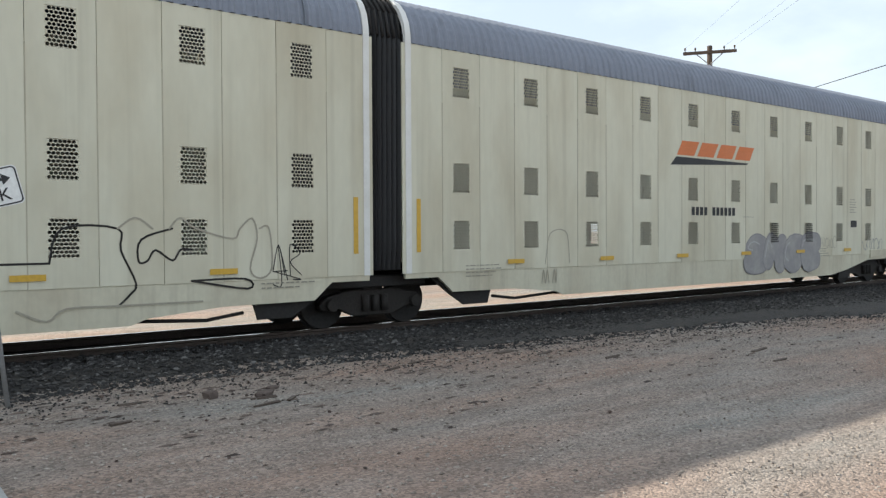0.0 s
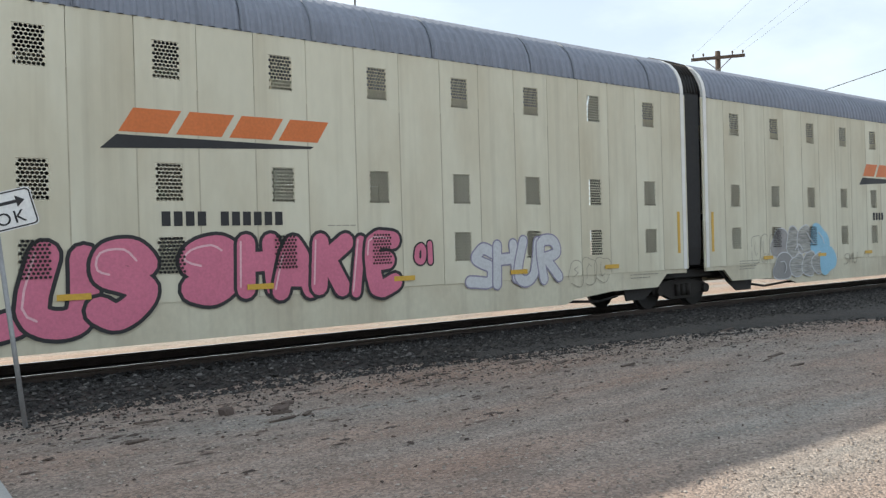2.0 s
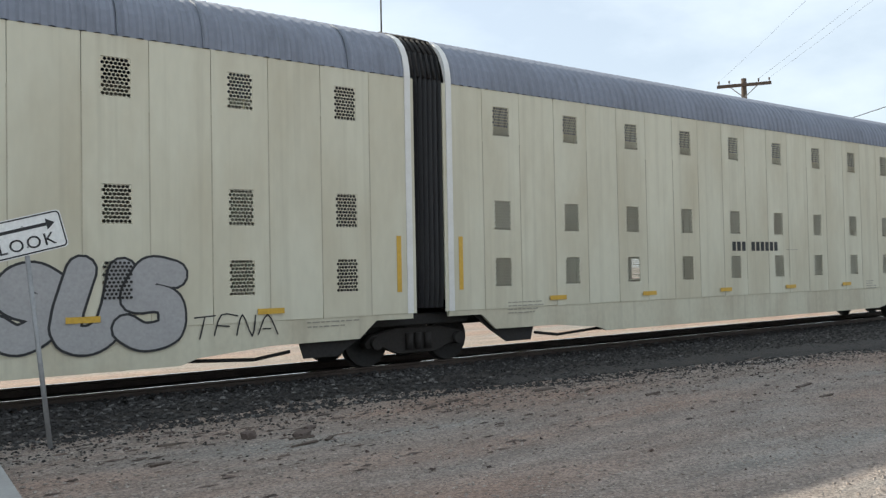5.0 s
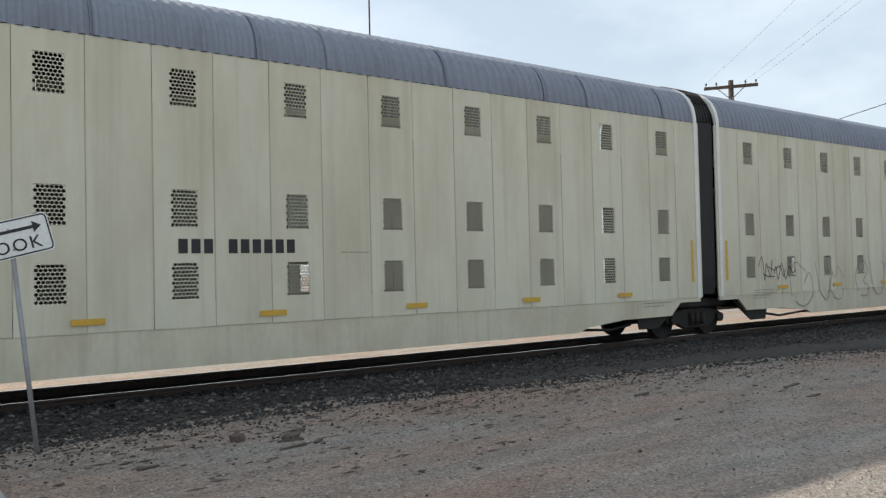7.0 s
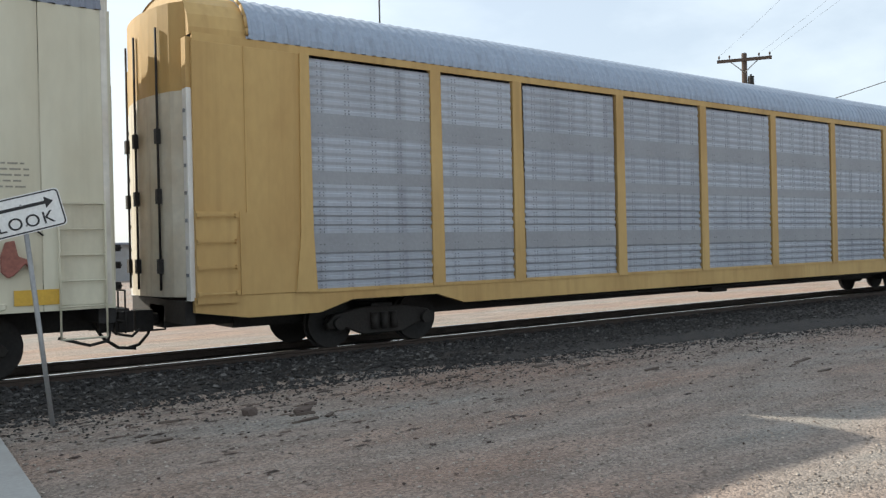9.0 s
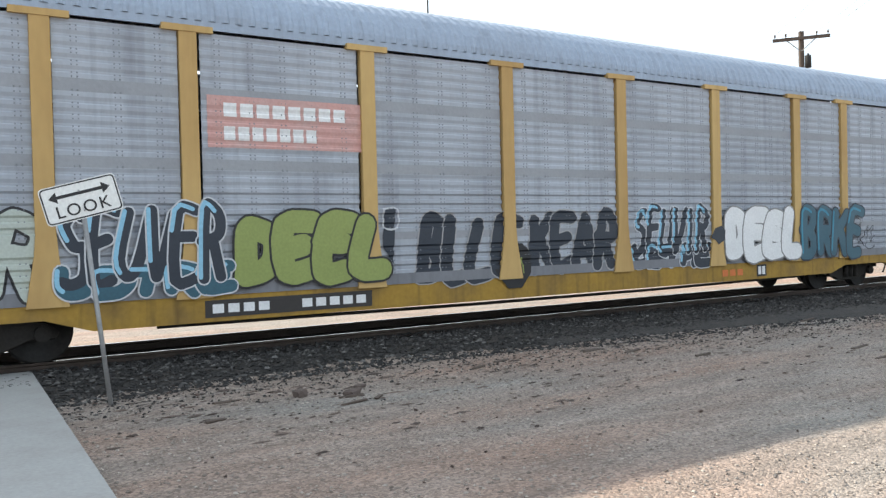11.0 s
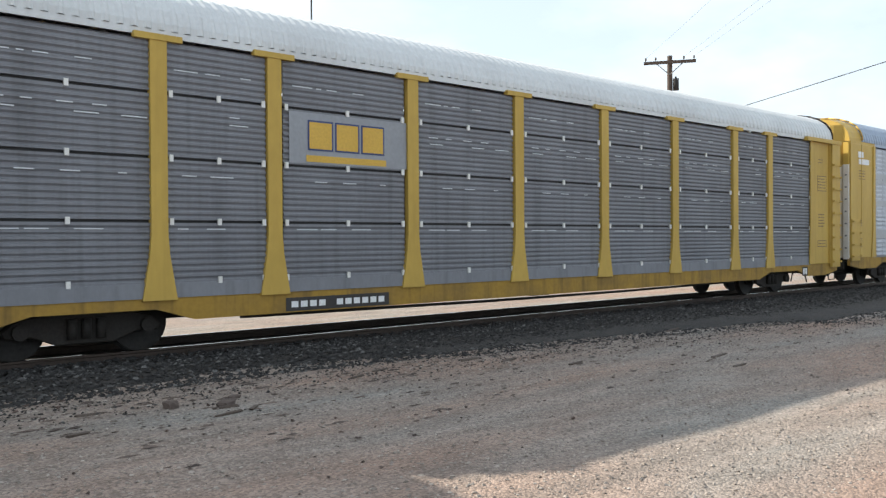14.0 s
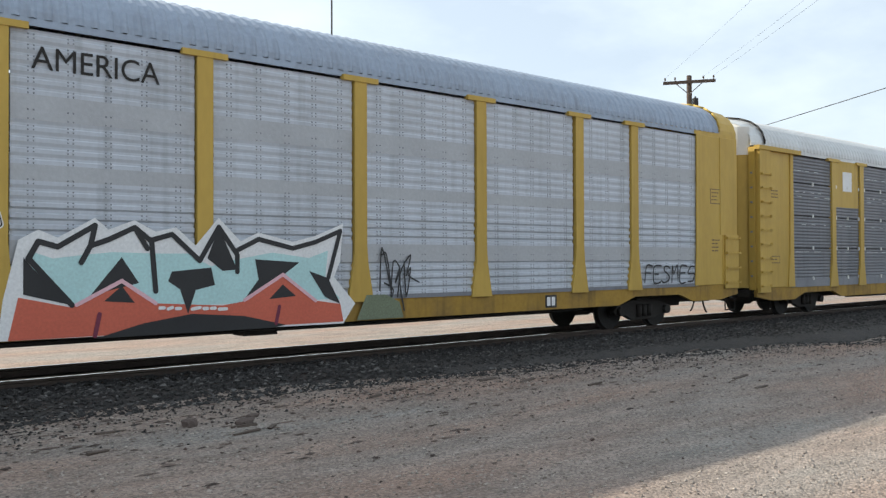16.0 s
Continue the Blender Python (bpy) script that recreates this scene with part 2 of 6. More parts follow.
GROUND = ground_material()
BALLAST = stone_material("ballast_stone", (0.022, 0.020, 0.019), (0.15, 0.142, 0.134), 0.3, 6.0)
BALLAST_BED = surface("ballast_bed", (0.032, 0.029, 0.027), 0.95, vary=0.4, scale=3, fine=35, bump=0.8, dirt=(0.12, 0.1, 0.085))
PEBBLE = stone_material("gravel_stone", (0.16, 0.13, 0.11), (0.42, 0.365, 0.315), 0.3)


# ---- mesh helpers ----
def part(name, bm, material, parent=None, label=""):
    """Links a bmesh as one mesh object under a thing or a part."""
    me = bpy.data.meshes.new(name)
    bm.to_mesh(me)
    bm.free()
    return share(name, me, material, parent, label)


def share(name, me, material=None, parent=None, label="", m=None):
    if material is not None and not me.materials:
        for mm in material if isinstance(material, (list, tuple)) else [material]:
            me.materials.append(mm)
    ob = new(name, me)
    ob.parent = parent
    if m is not None:
        ob.matrix_basis = m
    if label:
        tagged(ob, label)
    return ob


def mesh_of(name, bm, material):
    me = bpy.data.meshes.new(name)
    bm.to_mesh(me)
    bm.free()
    for mm in material if isinstance(material, (list, tuple)) else [material]:
        me.materials.append(mm)
    return me


def box(bm, x0, x1, y0, y1, z0, z1, mi=0):
    v = [bm.verts.new((x, y, z)) for x in (x0, x1) for y in (y0, y1) for z in (z0, z1)]
    for a in ((0, 1, 3, 2), (4, 6, 7, 5), (0, 4, 5, 1), (2, 3, 7, 6), (0, 2, 6, 4), (1, 5, 7, 3)):
        f = bm.faces.new([v[i] for i in a])
        f.material_index = mi
    return v


def slab(bm, pts, y0, y1, mi=0):
    """A polygon in x and z, extruded from y0 to y1."""
    a = [bm.verts.new((x, y0, z)) for x, z in pts]
    b = [bm.verts.new((x, y1, z)) for x, z in pts]
    fs = [bm.faces.new(a), bm.faces.new(list(reversed(b)))]
    n = len(pts)
    for i in range(n):
        fs.append(bm.faces.new((a[i], b[i], b[(i + 1) % n], a[(i + 1) % n])))
    for f in fs:
        f.material_index = mi
    bmesh.ops.recalc_face_normals(bm, faces=fs)


def tube(bm, p, q, r, n=8, mi=0):
    p, q = Vector(p), Vector(q)
    d = (q - p).normalized()
    s = d.orthogonal().normalized()
    t = d.cross(s)
    rings = [[bm.verts.new(c + r * (math.cos(2 * math.pi * i / n) * s + math.sin(2 * math.pi * i / n) * t)) for i in range(n)] for c in (p, q)]
    for i in range(n):
        f = bm.faces.new((rings[0][i], rings[0][(i + 1) % n], rings[1][(i + 1) % n], rings[1][i]))
        f.material_index = mi
        f.smooth = True
    bm.faces.new(list(reversed(rings[0]))).material_index = mi
    bm.faces.new(rings[1]).material_index = mi


def pipe(bm, pts, r, n=6):
    for a, b in zip(pts, pts[1:]):
        tube(bm, a, b, r, n)


def bevelled(bm, w=0.01):
    bmesh.ops.bevel(bm, geom=bm.edges[:], offset=w, segments=1, affect="EDGES")
    return bm


# ---- ground and track ----
RAIL_Z = 0.20
SIDE_Y = 11.89
MID_Y = SIDE_Y + 1.525


def lot_height(x, y):
    return 0.05 * noise.noise((x * 0.25, y * 0.25, 3)) + 0.02 * noise.noise((x * 1.3, y * 1.3, 8))


def foot(x):
    """How far the ballast spreads onto the lot beyond its usual edge."""
    xs, es = (8.0, 9.0, 10.3, 12.2, 14.8, 17.5, 18.6, 21.0), (0.0, 0.3, 0.5, 0.72, 1.1, 1.5, 2.2, 2.3)
    return float(np.interp(x, xs, es))


def build_ground():
    xs = sorted({-4000, -1200, -300, -100, -40, 60, 120, 300, 1200, 4000, *[-12 + 0.35 * i for i in range(150)]})
    ys = sorted({-4000, -1000, -200, -60, -20, 24, 30, 45, 80, 200, 1000, 4000, *[-4 + 0.35 * i for i in range(60)]})
    bm = bmesh.new()
    grid = [[bm.verts.new((x, y, lot_height(x, y) if abs(x) < 45 and -8 < y < 18 else 0.0)) for y in ys] for x in xs]
    for i in range(len(xs) - 1):
        for j in range(len(ys) - 1):
            bm.faces.new((grid[i][j], grid[i + 1][j], grid[i + 1][j + 1], grid[i][j + 1])).smooth = True
    tagged(part("ground", bm, GROUND), "pinkish-grey dirt and gravel lot beside the railway track", "ground", kind="structure")

    bm = bmesh.new()
    prof = [(MID_Y - 3.3, -0.12), (MID_Y - 2.75, 0.02), (MID_Y - 2.2, 0.09), (MID_Y - 1.45, 0.05), (MID_Y + 1.45, 0.05), (MID_Y + 2.0, 0.0), (MID_Y + 2.4, -0.12)]
    xs = [-220, -60] + [-30 + 0.5 * i for i in range(260)] + [140, 400]
    rings = []
    for x in xs:
        rings.append([bm.verts.new((x, y - foot(x) * (1, 0.85, 0.4, 0, 0, 0, 0)[k] + (0.12 * noise.noise((x * 0.6, k, 1)) if k in (0, 1, 2) else 0), z + (0.04 * min(1, foot(x)) if k == 1 else 0) + 0.02 * noise.noise((x * 1.7, k * 3, 5)))) for k, (y, z) in enumerate(prof)])
    for a, b in zip(rings, rings[1:]):
        for k in range(len(prof) - 1):
            bm.faces.new((a[k], b[k], b[k + 1], a[k + 1])).smooth = True
    tagged(part("ballast_bed", bm, BALLAST_BED), "dark grey ballast bed under the railway track", "ballast", kind="structure")


def stones(name, material, count, place, size, seed, label, category, long=1.0):
    """Loose stones as one joined mesh: squashed, jittered octahedra."""
    rng = random.Random(seed)
    verts, faces = [], []
    for _ in range(count):
        x, y, z = place(rng)
        s = size * (0.5 + rng.random() ** 2 * 1.3)
        a, k = (rng.random() * 6.28 if long == 1.0 else rng.gauss(0.2, 0.5)), len(verts)
        sx, sy, sz = long * s * rng.uniform(0.7, 1.3), s * rng.uniform(0.6, 1.1), s * rng.uniform(0.35, 0.7)
        for dx, dy, dz in ((1, 0.2, 0), (0.1, 1, 0.2), (-1, 0.1, 0.1), (-0.2, -1, 0), (0.3, 0.2, 1), (-0.3, -0.3, 0.9), (0, 0, -0.6)):
            dx, dy, dz = dx + rng.uniform(-0.25, 0.25), dy + rng.uniform(-0.25, 0.25), dz + rng.uniform(-0.2, 0.2)
            verts.append((x + (dx * math.cos(a) - dy * math.sin(a)) * sx, y + (dx * math.sin(a) + dy * math.cos(a)) * sy, z + dz * sz))
        faces += [tuple(k + i for i in f) for f in ((0, 1, 4), (1, 2, 5), (1, 5, 4), (2, 3, 5), (3, 0, 4), (3, 4, 5), (1, 0, 6), (2, 1, 6), (3, 2, 6), (0, 3, 6))]
    me = bpy.data.meshes.new(name)
    me.from_pydata(verts, [], faces)
    me.materials.append(material)
    tagged(new(name, me), label, category, kind="stuff")


def build_track():
    build_ground()

    def shoulder(rng):
        x, w = -6 + 70 * rng.random() ** 1.4, rng.random()
        e = foot(x)
        y = MID_Y - 3.35 - e + (2.5 + e) * w
        z = -0.03 + 0.13 * min(1, max(0, (y - (MID_Y - 3.1 - e)) / (0.9 + 0.6 * e)))
        return x, y, max(z + 0.01, lot_height(x, y) + 0.005)

    stones("ballast_stones", BALLAST, 56000, shoulder, 0.026, 3, "loose dark ballast stones along the track shoulder", "ballast")

    def verge(rng):
        x, w = -4 + 40 * rng.random() ** 1.3, abs(rng.gauss(0, 0.5))
        y = MID_Y - 3.2 - foot(x) - w * 1.5
        return x, y, lot_height(x, y) + 0.006

    stones("verge_gravel", BALLAST, 6500, verge, 0.015, 4, "ballast chips scattered over the edge of the dirt lot", "gravel")

    def lot(rng):
        x, y = 0.8 + 16 * rng.random(), 2.6 + 8.2 * rng.random()
        return x, y, lot_height(x, y) + 0.002

    stones("lot_gravel", PEBBLE, 22000, lot, 0.0135, 5, "small pale gravel lying on the dirt lot", "gravel")

    def chips(rng):
        x, y = 1 + 22 * rng.random(), 4 + 6.5 * rng.random() ** 0.7
        return x, y, lot_height(x, y) + 0.008

    stones("dark_chips", stone_material("dark_chip", (0.05, 0.035, 0.03), (0.12, 0.08, 0.065), 0.3), 420, chips, 0.019, 6, "dark wood chips and clods strewn on the lot", "debris")
    def litter(rng):
        x, y = 1.5 + 24 * rng.random(), MID_Y - 3.4 - abs(rng.gauss(0, 1.6))
        return x, y, lot_height(x, y) + 0.006

    stones("twig_litter", stone_material("twig", (0.06, 0.045, 0.038), (0.16, 0.12, 0.10), 0.3), 1100, litter, 0.016, 7, "dark twigs and splinters strewn beside the track", "debris", long=4.0)
    bm = bmesh.new()
    prof = [(-0.075, -0.18), (0.075, -0.18), (0.075, -0.165), (0.015, -0.14), (0.012, -0.05), (0.037, -0.035), (0.037, -0.004), (0.028, 0.0), (-0.028, 0.0), (-0.037, -0.004), (-0.037, -0.035), (-0.012, -0.05), (-0.015, -0.14), (-0.075, -0.165)]
    bm.free()

    def bar(name, outline, material):
        bm = bmesh.new()
        a = [bm.verts.new((-220, y, z)) for y, z in outline]
        b = [bm.verts.new((400, y, z)) for y, z in outline]
        bm.faces.new(a)
        bm.faces.new(list(reversed(b)))
        for i in range(len(outline)):
            bm.faces.new((a[i], b[i], b[(i + 1) % len(outline)], a[(i + 1) % len(outline)]))
        bmesh.ops.recalc_face_normals(bm, faces=bm.faces[:])
        return mesh_of(name, bm, material)

    foot_me = bar("rail_foot", [prof[i] for i in (0, 1, 2, 3, 12, 13)], RAIL_SIDE)
    web_me = bar("rail_web", [prof[i] for i in (3, 4, 11, 12)], RAIL_SIDE)
    head_me = bar("rail_head", [prof[i] for i in (4, 5, 6, 9, 10, 11)], RAIL_SIDE)
    crown_me = bar("running_surface", [(-0.037, -0.004), (0.037, -0.004), (0.028, 0.0), (-0.028, 0.0)], RAIL_TOP)
    for side in (-0.755, 0.755):
        rail = tagged(new("rail"), "long steel rail with a polished head", "rail", "rails of the track")
        rail.matrix_basis = pose(0, MID_Y + side, RAIL_Z)
        for nm, me in (("foot", foot_me), ("web", web_me), ("head", head_me), ("running_surface", crown_me)):
            share(nm, me, parent=rail)
    bm = bmesh.new()
    box(bm, -0.11, 0.11, -1.3, 1.3, -0.16, 0.0)
    me = mesh_of("tie", bevelled(bm, 0.012), TIE)
    rng = random.Random(11)
    for i in range(130):
        ob = share("tie", me, m=pose(-8 + 0.52 * i + rng.uniform(-0.03, 0.03), MID_Y + rng.uniform(-0.04, 0.04), RAIL_Z - 0.1815 + rng.uniform(-0.012, 0), 0, 0, rng.uniform(-1, 1)))
        tagged(ob, "dark creosoted wooden railway tie", "railway tie", "ties of the track")


def build_lot_things():
    # concrete approach to the crossing
    bm = bmesh.new()
    v = [bm.verts.new(p) for p in ((-5, 12.35, 0.13), (1.47, 12.35, 0.13), (1.12, 4.0, 0.10), (0.6, 0.5, 0.10), (-5, 0.5, 0.10))]
    f = bm.faces.new(v)
    bm.normal_update()
    if f.normal.z < 0:
        f.normal_flip()
    ext = bmesh.ops.extrude_face_region(bm, geom=[f])
    bmesh.ops.translate(bm, vec=(0, 0, -0.3), verts=[g for g in ext["geom"] if isinstance(g, bmesh.types.BMVert)])
    bmesh.ops.recalc_face_normals(bm, faces=bm.faces[:])
    tagged(part("pavement", bm, CONCRETE), "smooth grey concrete walkway leading to the track", "pavement", kind="structure")

    # leaning sign beside the walkway
    sign = tagged(new("crossing_sign"), "white metal sign with a double-headed arrow on a leaning steel post", "sign")
    base, top = Vector((1.99, 9.83, 0.0)), Vector((1.73, 9.90, 2.30))
    sign.matrix_basis = Matrix.Translation(base)
    up = (top - base).normalized()
    bm = bmesh.new()
    pipe(bm, [Vector((0, 0, -0.3)), top - base - up * 0.2], 0.027, 10)
    box(bm, -0.01, 0.01, -0.01, 0.01, 0.0, 0.01)
    part("post", bm, POST, sign)
    W, H, R = 0.80, 0.415, 0.045
    face = Matrix.Translation(top - base) @ Euler((radians(2), radians(-14.5), radians(-10)), "XYZ").to_matrix().to_4x4()

    def rounded(w, h, r):
        pts = []
        for cx, cz, a0 in ((w / 2 - r, h / 2 - r, 0), (-w / 2 + r, h / 2 - r, 90), (-w / 2 + r, -h / 2 + r, 180), (w / 2 - r, -h / 2 + r, 270)):
            pts += [(cx + r * math.cos(radians(a0 + k * 22.5)), cz + r * math.sin(radians(a0 + k * 22.5))) for k in range(5)]
        return pts

    bm = bmesh.new()
    slab(bm, rounded(W, H, R), -0.002, 0.002)
    plate = part("plate", bm, SIGN_WHITE, sign)
    plate.matrix_basis = face @ Matrix.Translation((0, -0.034, 0))
    bm = bmesh.new()
    o, i = rounded(W - 0.02, H - 0.02, R), rounded(W - 0.05, H - 0.05, R - 0.012)
    vo, vi = [bm.verts.new((x, -0.004, z)) for x, z in o], [bm.verts.new((x, -0.004, z)) for x, z in i]
    for k in range(len(o)):
        bm.faces.new((vo[k], vo[(k + 1) % len(o)], vi[(k + 1) % len(o)], vi[k]))
    slab(bm, [(-0.24, 0.06), (0.24, 0.06), (0.24, 0.095), (-0.24, 0.095)], -0.0045, -0.0035)
    for s in (-1, 1):
        slab(bm, [(s * 0.32, 0.0775), (s * 0.235, 0.015), (s * 0.235, 0.14)], -0.0048, -0.0035)
    part("arrow_and_border", bm, BLACK, plate)
    txt = bpy.data.curves.new("lettering", "FONT")
    txt.body, txt.size, txt.align_x, txt.space_character, txt.offset = "LOOK", 0.185, "CENTER", 1.2, 0.001
    txt.extrude = 0.0006
    txt.materials.append(BLACK)
    lt = new("lettering", txt)
    lt.parent = plate
    lt.matrix_basis = pose(0, -0.005, -0.145, 90, 0, 0)
    for dz in (0.1, -0.12):
        bm = bmesh.new()
        tube(bm, (0, -0.008, dz), (0, 0.03, dz), 0.012, 6)
        part("bolt", bm, POST, plate)

    # clods and broken timber
    rng = random.Random(21)

    def lump(name, x, y, sx, sy, sz, rz, mat, label, cat):
        bm = bmesh.new()
        bmesh.ops.create_icosphere(bm, subdivisions=2, radius=1)
        for v in bm.verts:
            v.co *= 1 + 0.35 * noise.noise(v.co * 1.7 + Vector((x, y, 0)))
            v.co = Vector((max(-0.75, min(0.75, v.co.x)) * sx, max(-0.75, min(0.75, v.co.y)) * sy, max(-0.5, min(0.7, v.co.z)) * sz))
        ob = part(name, bm, mat)
        ob.matrix_basis = pose(x, y, lot_height(x, y) + 0.3 * sz, 0, 0, rz)
        tagged(ob, label, cat)

    clod = surface("red_clod", (0.105, 0.078, 0.066), 0.95, vary=0.2, scale=6, fine=40, bump=0.5)
    lump("clod", 3.81, 8.9, 0.10, 0.09, 0.085, 20, clod, "reddish-brown broken brick lump on the dirt", "rubble")
    lump("clod", 4.35, 8.65, 0.17, 0.10, 0.055, 35, clod, "flat brown clod in a small debris heap", "rubble")
    lump("clod", 4.6, 8.95, 0.10, 0.07, 0.035, 10, clod, "small brown clod in a debris heap", "rubble")
    for x, y, ln, rz in ((4.15, 8.2, 0.34, 12), (4.25, 8.5, 0.30, -8), (4.5, 8.3, 0.22, 48), (9.1, 8.9, 0.4, 14), (9.6, 8.0, 0.34, 4), (12.0, 7.1, 0.5, 8), (11.2, 6.3, 0.34, 2), (3.0, 9.1, 0.28, 5), (2.6, 8.2, 0.2, 12), (6.6, 9.3, 0.3, 25), (7.2, 9.6, 0.34, 18), (8.8, 9.4, 0.44, 10), (14.5, 9.6, 0.5, 8), (13.2, 8.8, 0.4, 20)):
        bm = bmesh.new()
        box(bm, -ln / 2, ln / 2, -0.022, 0.022, 0, 0.028)
        for v in bm.verts:
            v.co += Vector((rng.uniform(-0.03, 0.03), rng.uniform(-0.012, 0.012), rng.uniform(-0.006, 0.006)))
        ob = part("timber_scrap", bevelled(bm, 0.005), WOOD)
        ob.matrix_basis = pose(x, y, lot_height(x, y) - 0.004, rng.uniform(-4, 4), rng.uniform(-3, 3), rz)
        tagged(ob, "splintered dark piece of wood lying on the dirt", "wood scrap", "wood scraps on the lot")


def build_beyond():
    # utility pole behind the train, with its crossarm square to the road
    pole = tagged(new("utility_pole"), "weathered wooden utility pole with one crossarm and insulators", "utility pole")
    pole.matrix_basis = pose(37.6, 25.0, 0)
    bm = bmesh.new()
    bmesh.ops.create_cone(bm, cap_ends=True, segments=14, radius1=0.19, radius2=0.13, depth=11.6, matrix=Matrix.Translation((0, 0, 5.5)))
    part("pole", bm, POLE_WOOD, pole)
    arm = Vector((0.553, -0.833, 0))
    bm = bmesh.new()
    side = Vector((0.833, 0.553, 0))
    vs = box(bm, -1.3, 1.3, -0.06, 0.06, 10.87, 11.02)
    for v in vs:
        v.co = arm * v.co.x + side * (v.co.y - 0.17) + Vector((0, 0, v.co.z))
    part("crossarm", bm, POLE_WOOD, pole)
    for s in (-1, 1):
        bm = bmesh.new()
        tube(bm, arm * (0.65 * s) - side * 0.18 + Vector((0, 0, 10.88)), -side * 0.15 + Vector((0, 0, 10.3)), 0.025, 6)
        part("brace", bm, POST, pole)
    for k in (-1.2, -0.7, 0.7, 1.2):
        bm = bmesh.new()
        p = arm * k - side * 0.17
        tube(bm, p + Vector((0, 0, 11.02)), p + Vector((0, 0, 11.12)), 0.02, 6)
        tube(bm, p + Vector((0, 0, 11.1)), p + Vector((0, 0, 11.22)), 0.045, 8)
        part("insulator", bm, POLE_WOOD, pole)
    bm = bmesh.new()
    tube(bm, (0.12, -0.28, 9.5), (0.12, -0.28, 10.1), 0.15, 10)
    tube(bm, (0.12, -0.28, 10.1), (0.12, -0.28, 10.2), 0.05, 8)
    part("transformer", bm, STEEL_DARK, pole)

    mast = tagged(new("mast"), "thin dark metal mast standing beyond the track", "mast")
    mast.matrix_basis = pose(15.9, 25.0, 0)
    bm = bmesh.new()
    tube(bm, (0, 0, -0.2), (0, 0, 18), 0.03, 8)
    part("tube", bm, STEEL_DARK, mast)

    # service wire from the pole across the track, over the train
    for za, dz, r in ((7.55, 1.15, 0.017),):
        bm = bmesh.new()
        a, e = Vector((0.0, 0.0, za)), Vector((-17.6, -33.7, za + dz))
        pipe(bm, [a.lerp(e, k / 24) - Vector((0, 0, 0.4 * (k / 24) * (1 - k / 24))) for k in range(25)], r, 5)
        part("service_wire", bm, CABLE, pole, "thin black service wire")

    # three thin line wires from the crossarm, running over the lot
    for k in (-1.2, 0.7, 1.2):
        bm = bmesh.new()
        a = arm * k - side * 0.17 + Vector((0, 0, 11.2))
        e = a + Vector((-0.685, -0.728, 0)) * 62
        pipe(bm, [a.lerp(e, q / 30) - Vector((0, 0, 2.2 * (q / 30) * (1 - q / 30))) for q in range(31)], 0.0036, 5)
        part("line_wire", bm, CABLE, pole, "thin dark line wire")

    shed = tagged(new("low_shed"), "low grey shed beyond the track", "shed")
    shed.matrix_basis = pose(10, 62, 0)
    bm = bmesh.new()
    box(bm, -9, 9, 0, 8, -0.1, 2.6)
    part("wall", bm, SHED, shed)
    bm = bmesh.new()
    slab(bm, [(-9.3, 2.6), (9.3, 2.6), (9.3, 2.75), (-9.3, 2.75)], -0.3, 8.3)
    part("roof", bm, ROOF_GREY, shed)


# ---- graffiti and markings ----
def capsule(pts, w, ends=4):
    """The outline of a thick round-ended stroke along pts, in x and z, as quads and end fans."""
    polys = []
    for (ax, az), (bx, bz) in zip(pts, pts[1:]):
        d = math.hypot(bx - ax, bz - az) or 1e-6
        ux, uz = (bx - ax) / d, (bz - az) / d
        poly = []
        a0 = math.atan2(uz, ux)
        for k in range(ends * 2 + 1):
            a = a0 - math.pi / 2 + math.pi * k / (ends * 2)
            poly.append((bx + w / 2 * math.cos(a), bz + w / 2 * math.sin(a)))
        for k in range(ends * 2 + 1):
            a = a0 + math.pi / 2 + math.pi * k / (ends * 2)
            poly.append((ax + w / 2 * math.cos(a), az + w / 2 * math.sin(a)))
        polys.append(poly)
    return polys


def flat(bm, poly, y, mi=0):
    f = bm.faces.new([bm.verts.new((x, y, z)) for x, z in poly])
    f.material_index = mi
    return f


def drape(bm, breaks, depth):
    """Lays flat faces onto a corrugated wall: cut at the folds, then set to the wall's depth."""
    for z in breaks:
        g = bm.verts[:] + bm.edges[:] + bm.faces[:]
        bmesh.ops.bisect_plane(bm, geom=g, dist=1e-5, plane_co=(0, 0, z), plane_no=(0, 0, 1))
    for v in bm.verts:
        v.co.y += depth(v.co.z)


def blob(rng, cx, cz, rx, rz, grow=0.0, power=2.6, n=30):
    ph = [rng.random() * 6.28 for _ in range(3)]
    am = (0.10, 0.08, 0.05)

    def at(g):
        pts = []
        for k in range(n):
            a = 2 * math.pi * k / n
            c, s = math.cos(a), math.sin(a)
            r = (abs(c) ** power + abs(s) ** power) ** (-1 / power)
            r *= 1 + sum(q * math.sin((i + 2) * a + ph[i]) for i, q in enumerate(am))
            pts.append((cx + (rx * r + g) * c, cz + (rz * r + g) * s))
        return pts
    return at


def face_out(bm):
    for f in bm.faces:
        f.normal_update()
        if f.normal.y > 0:
            f.normal_flip()


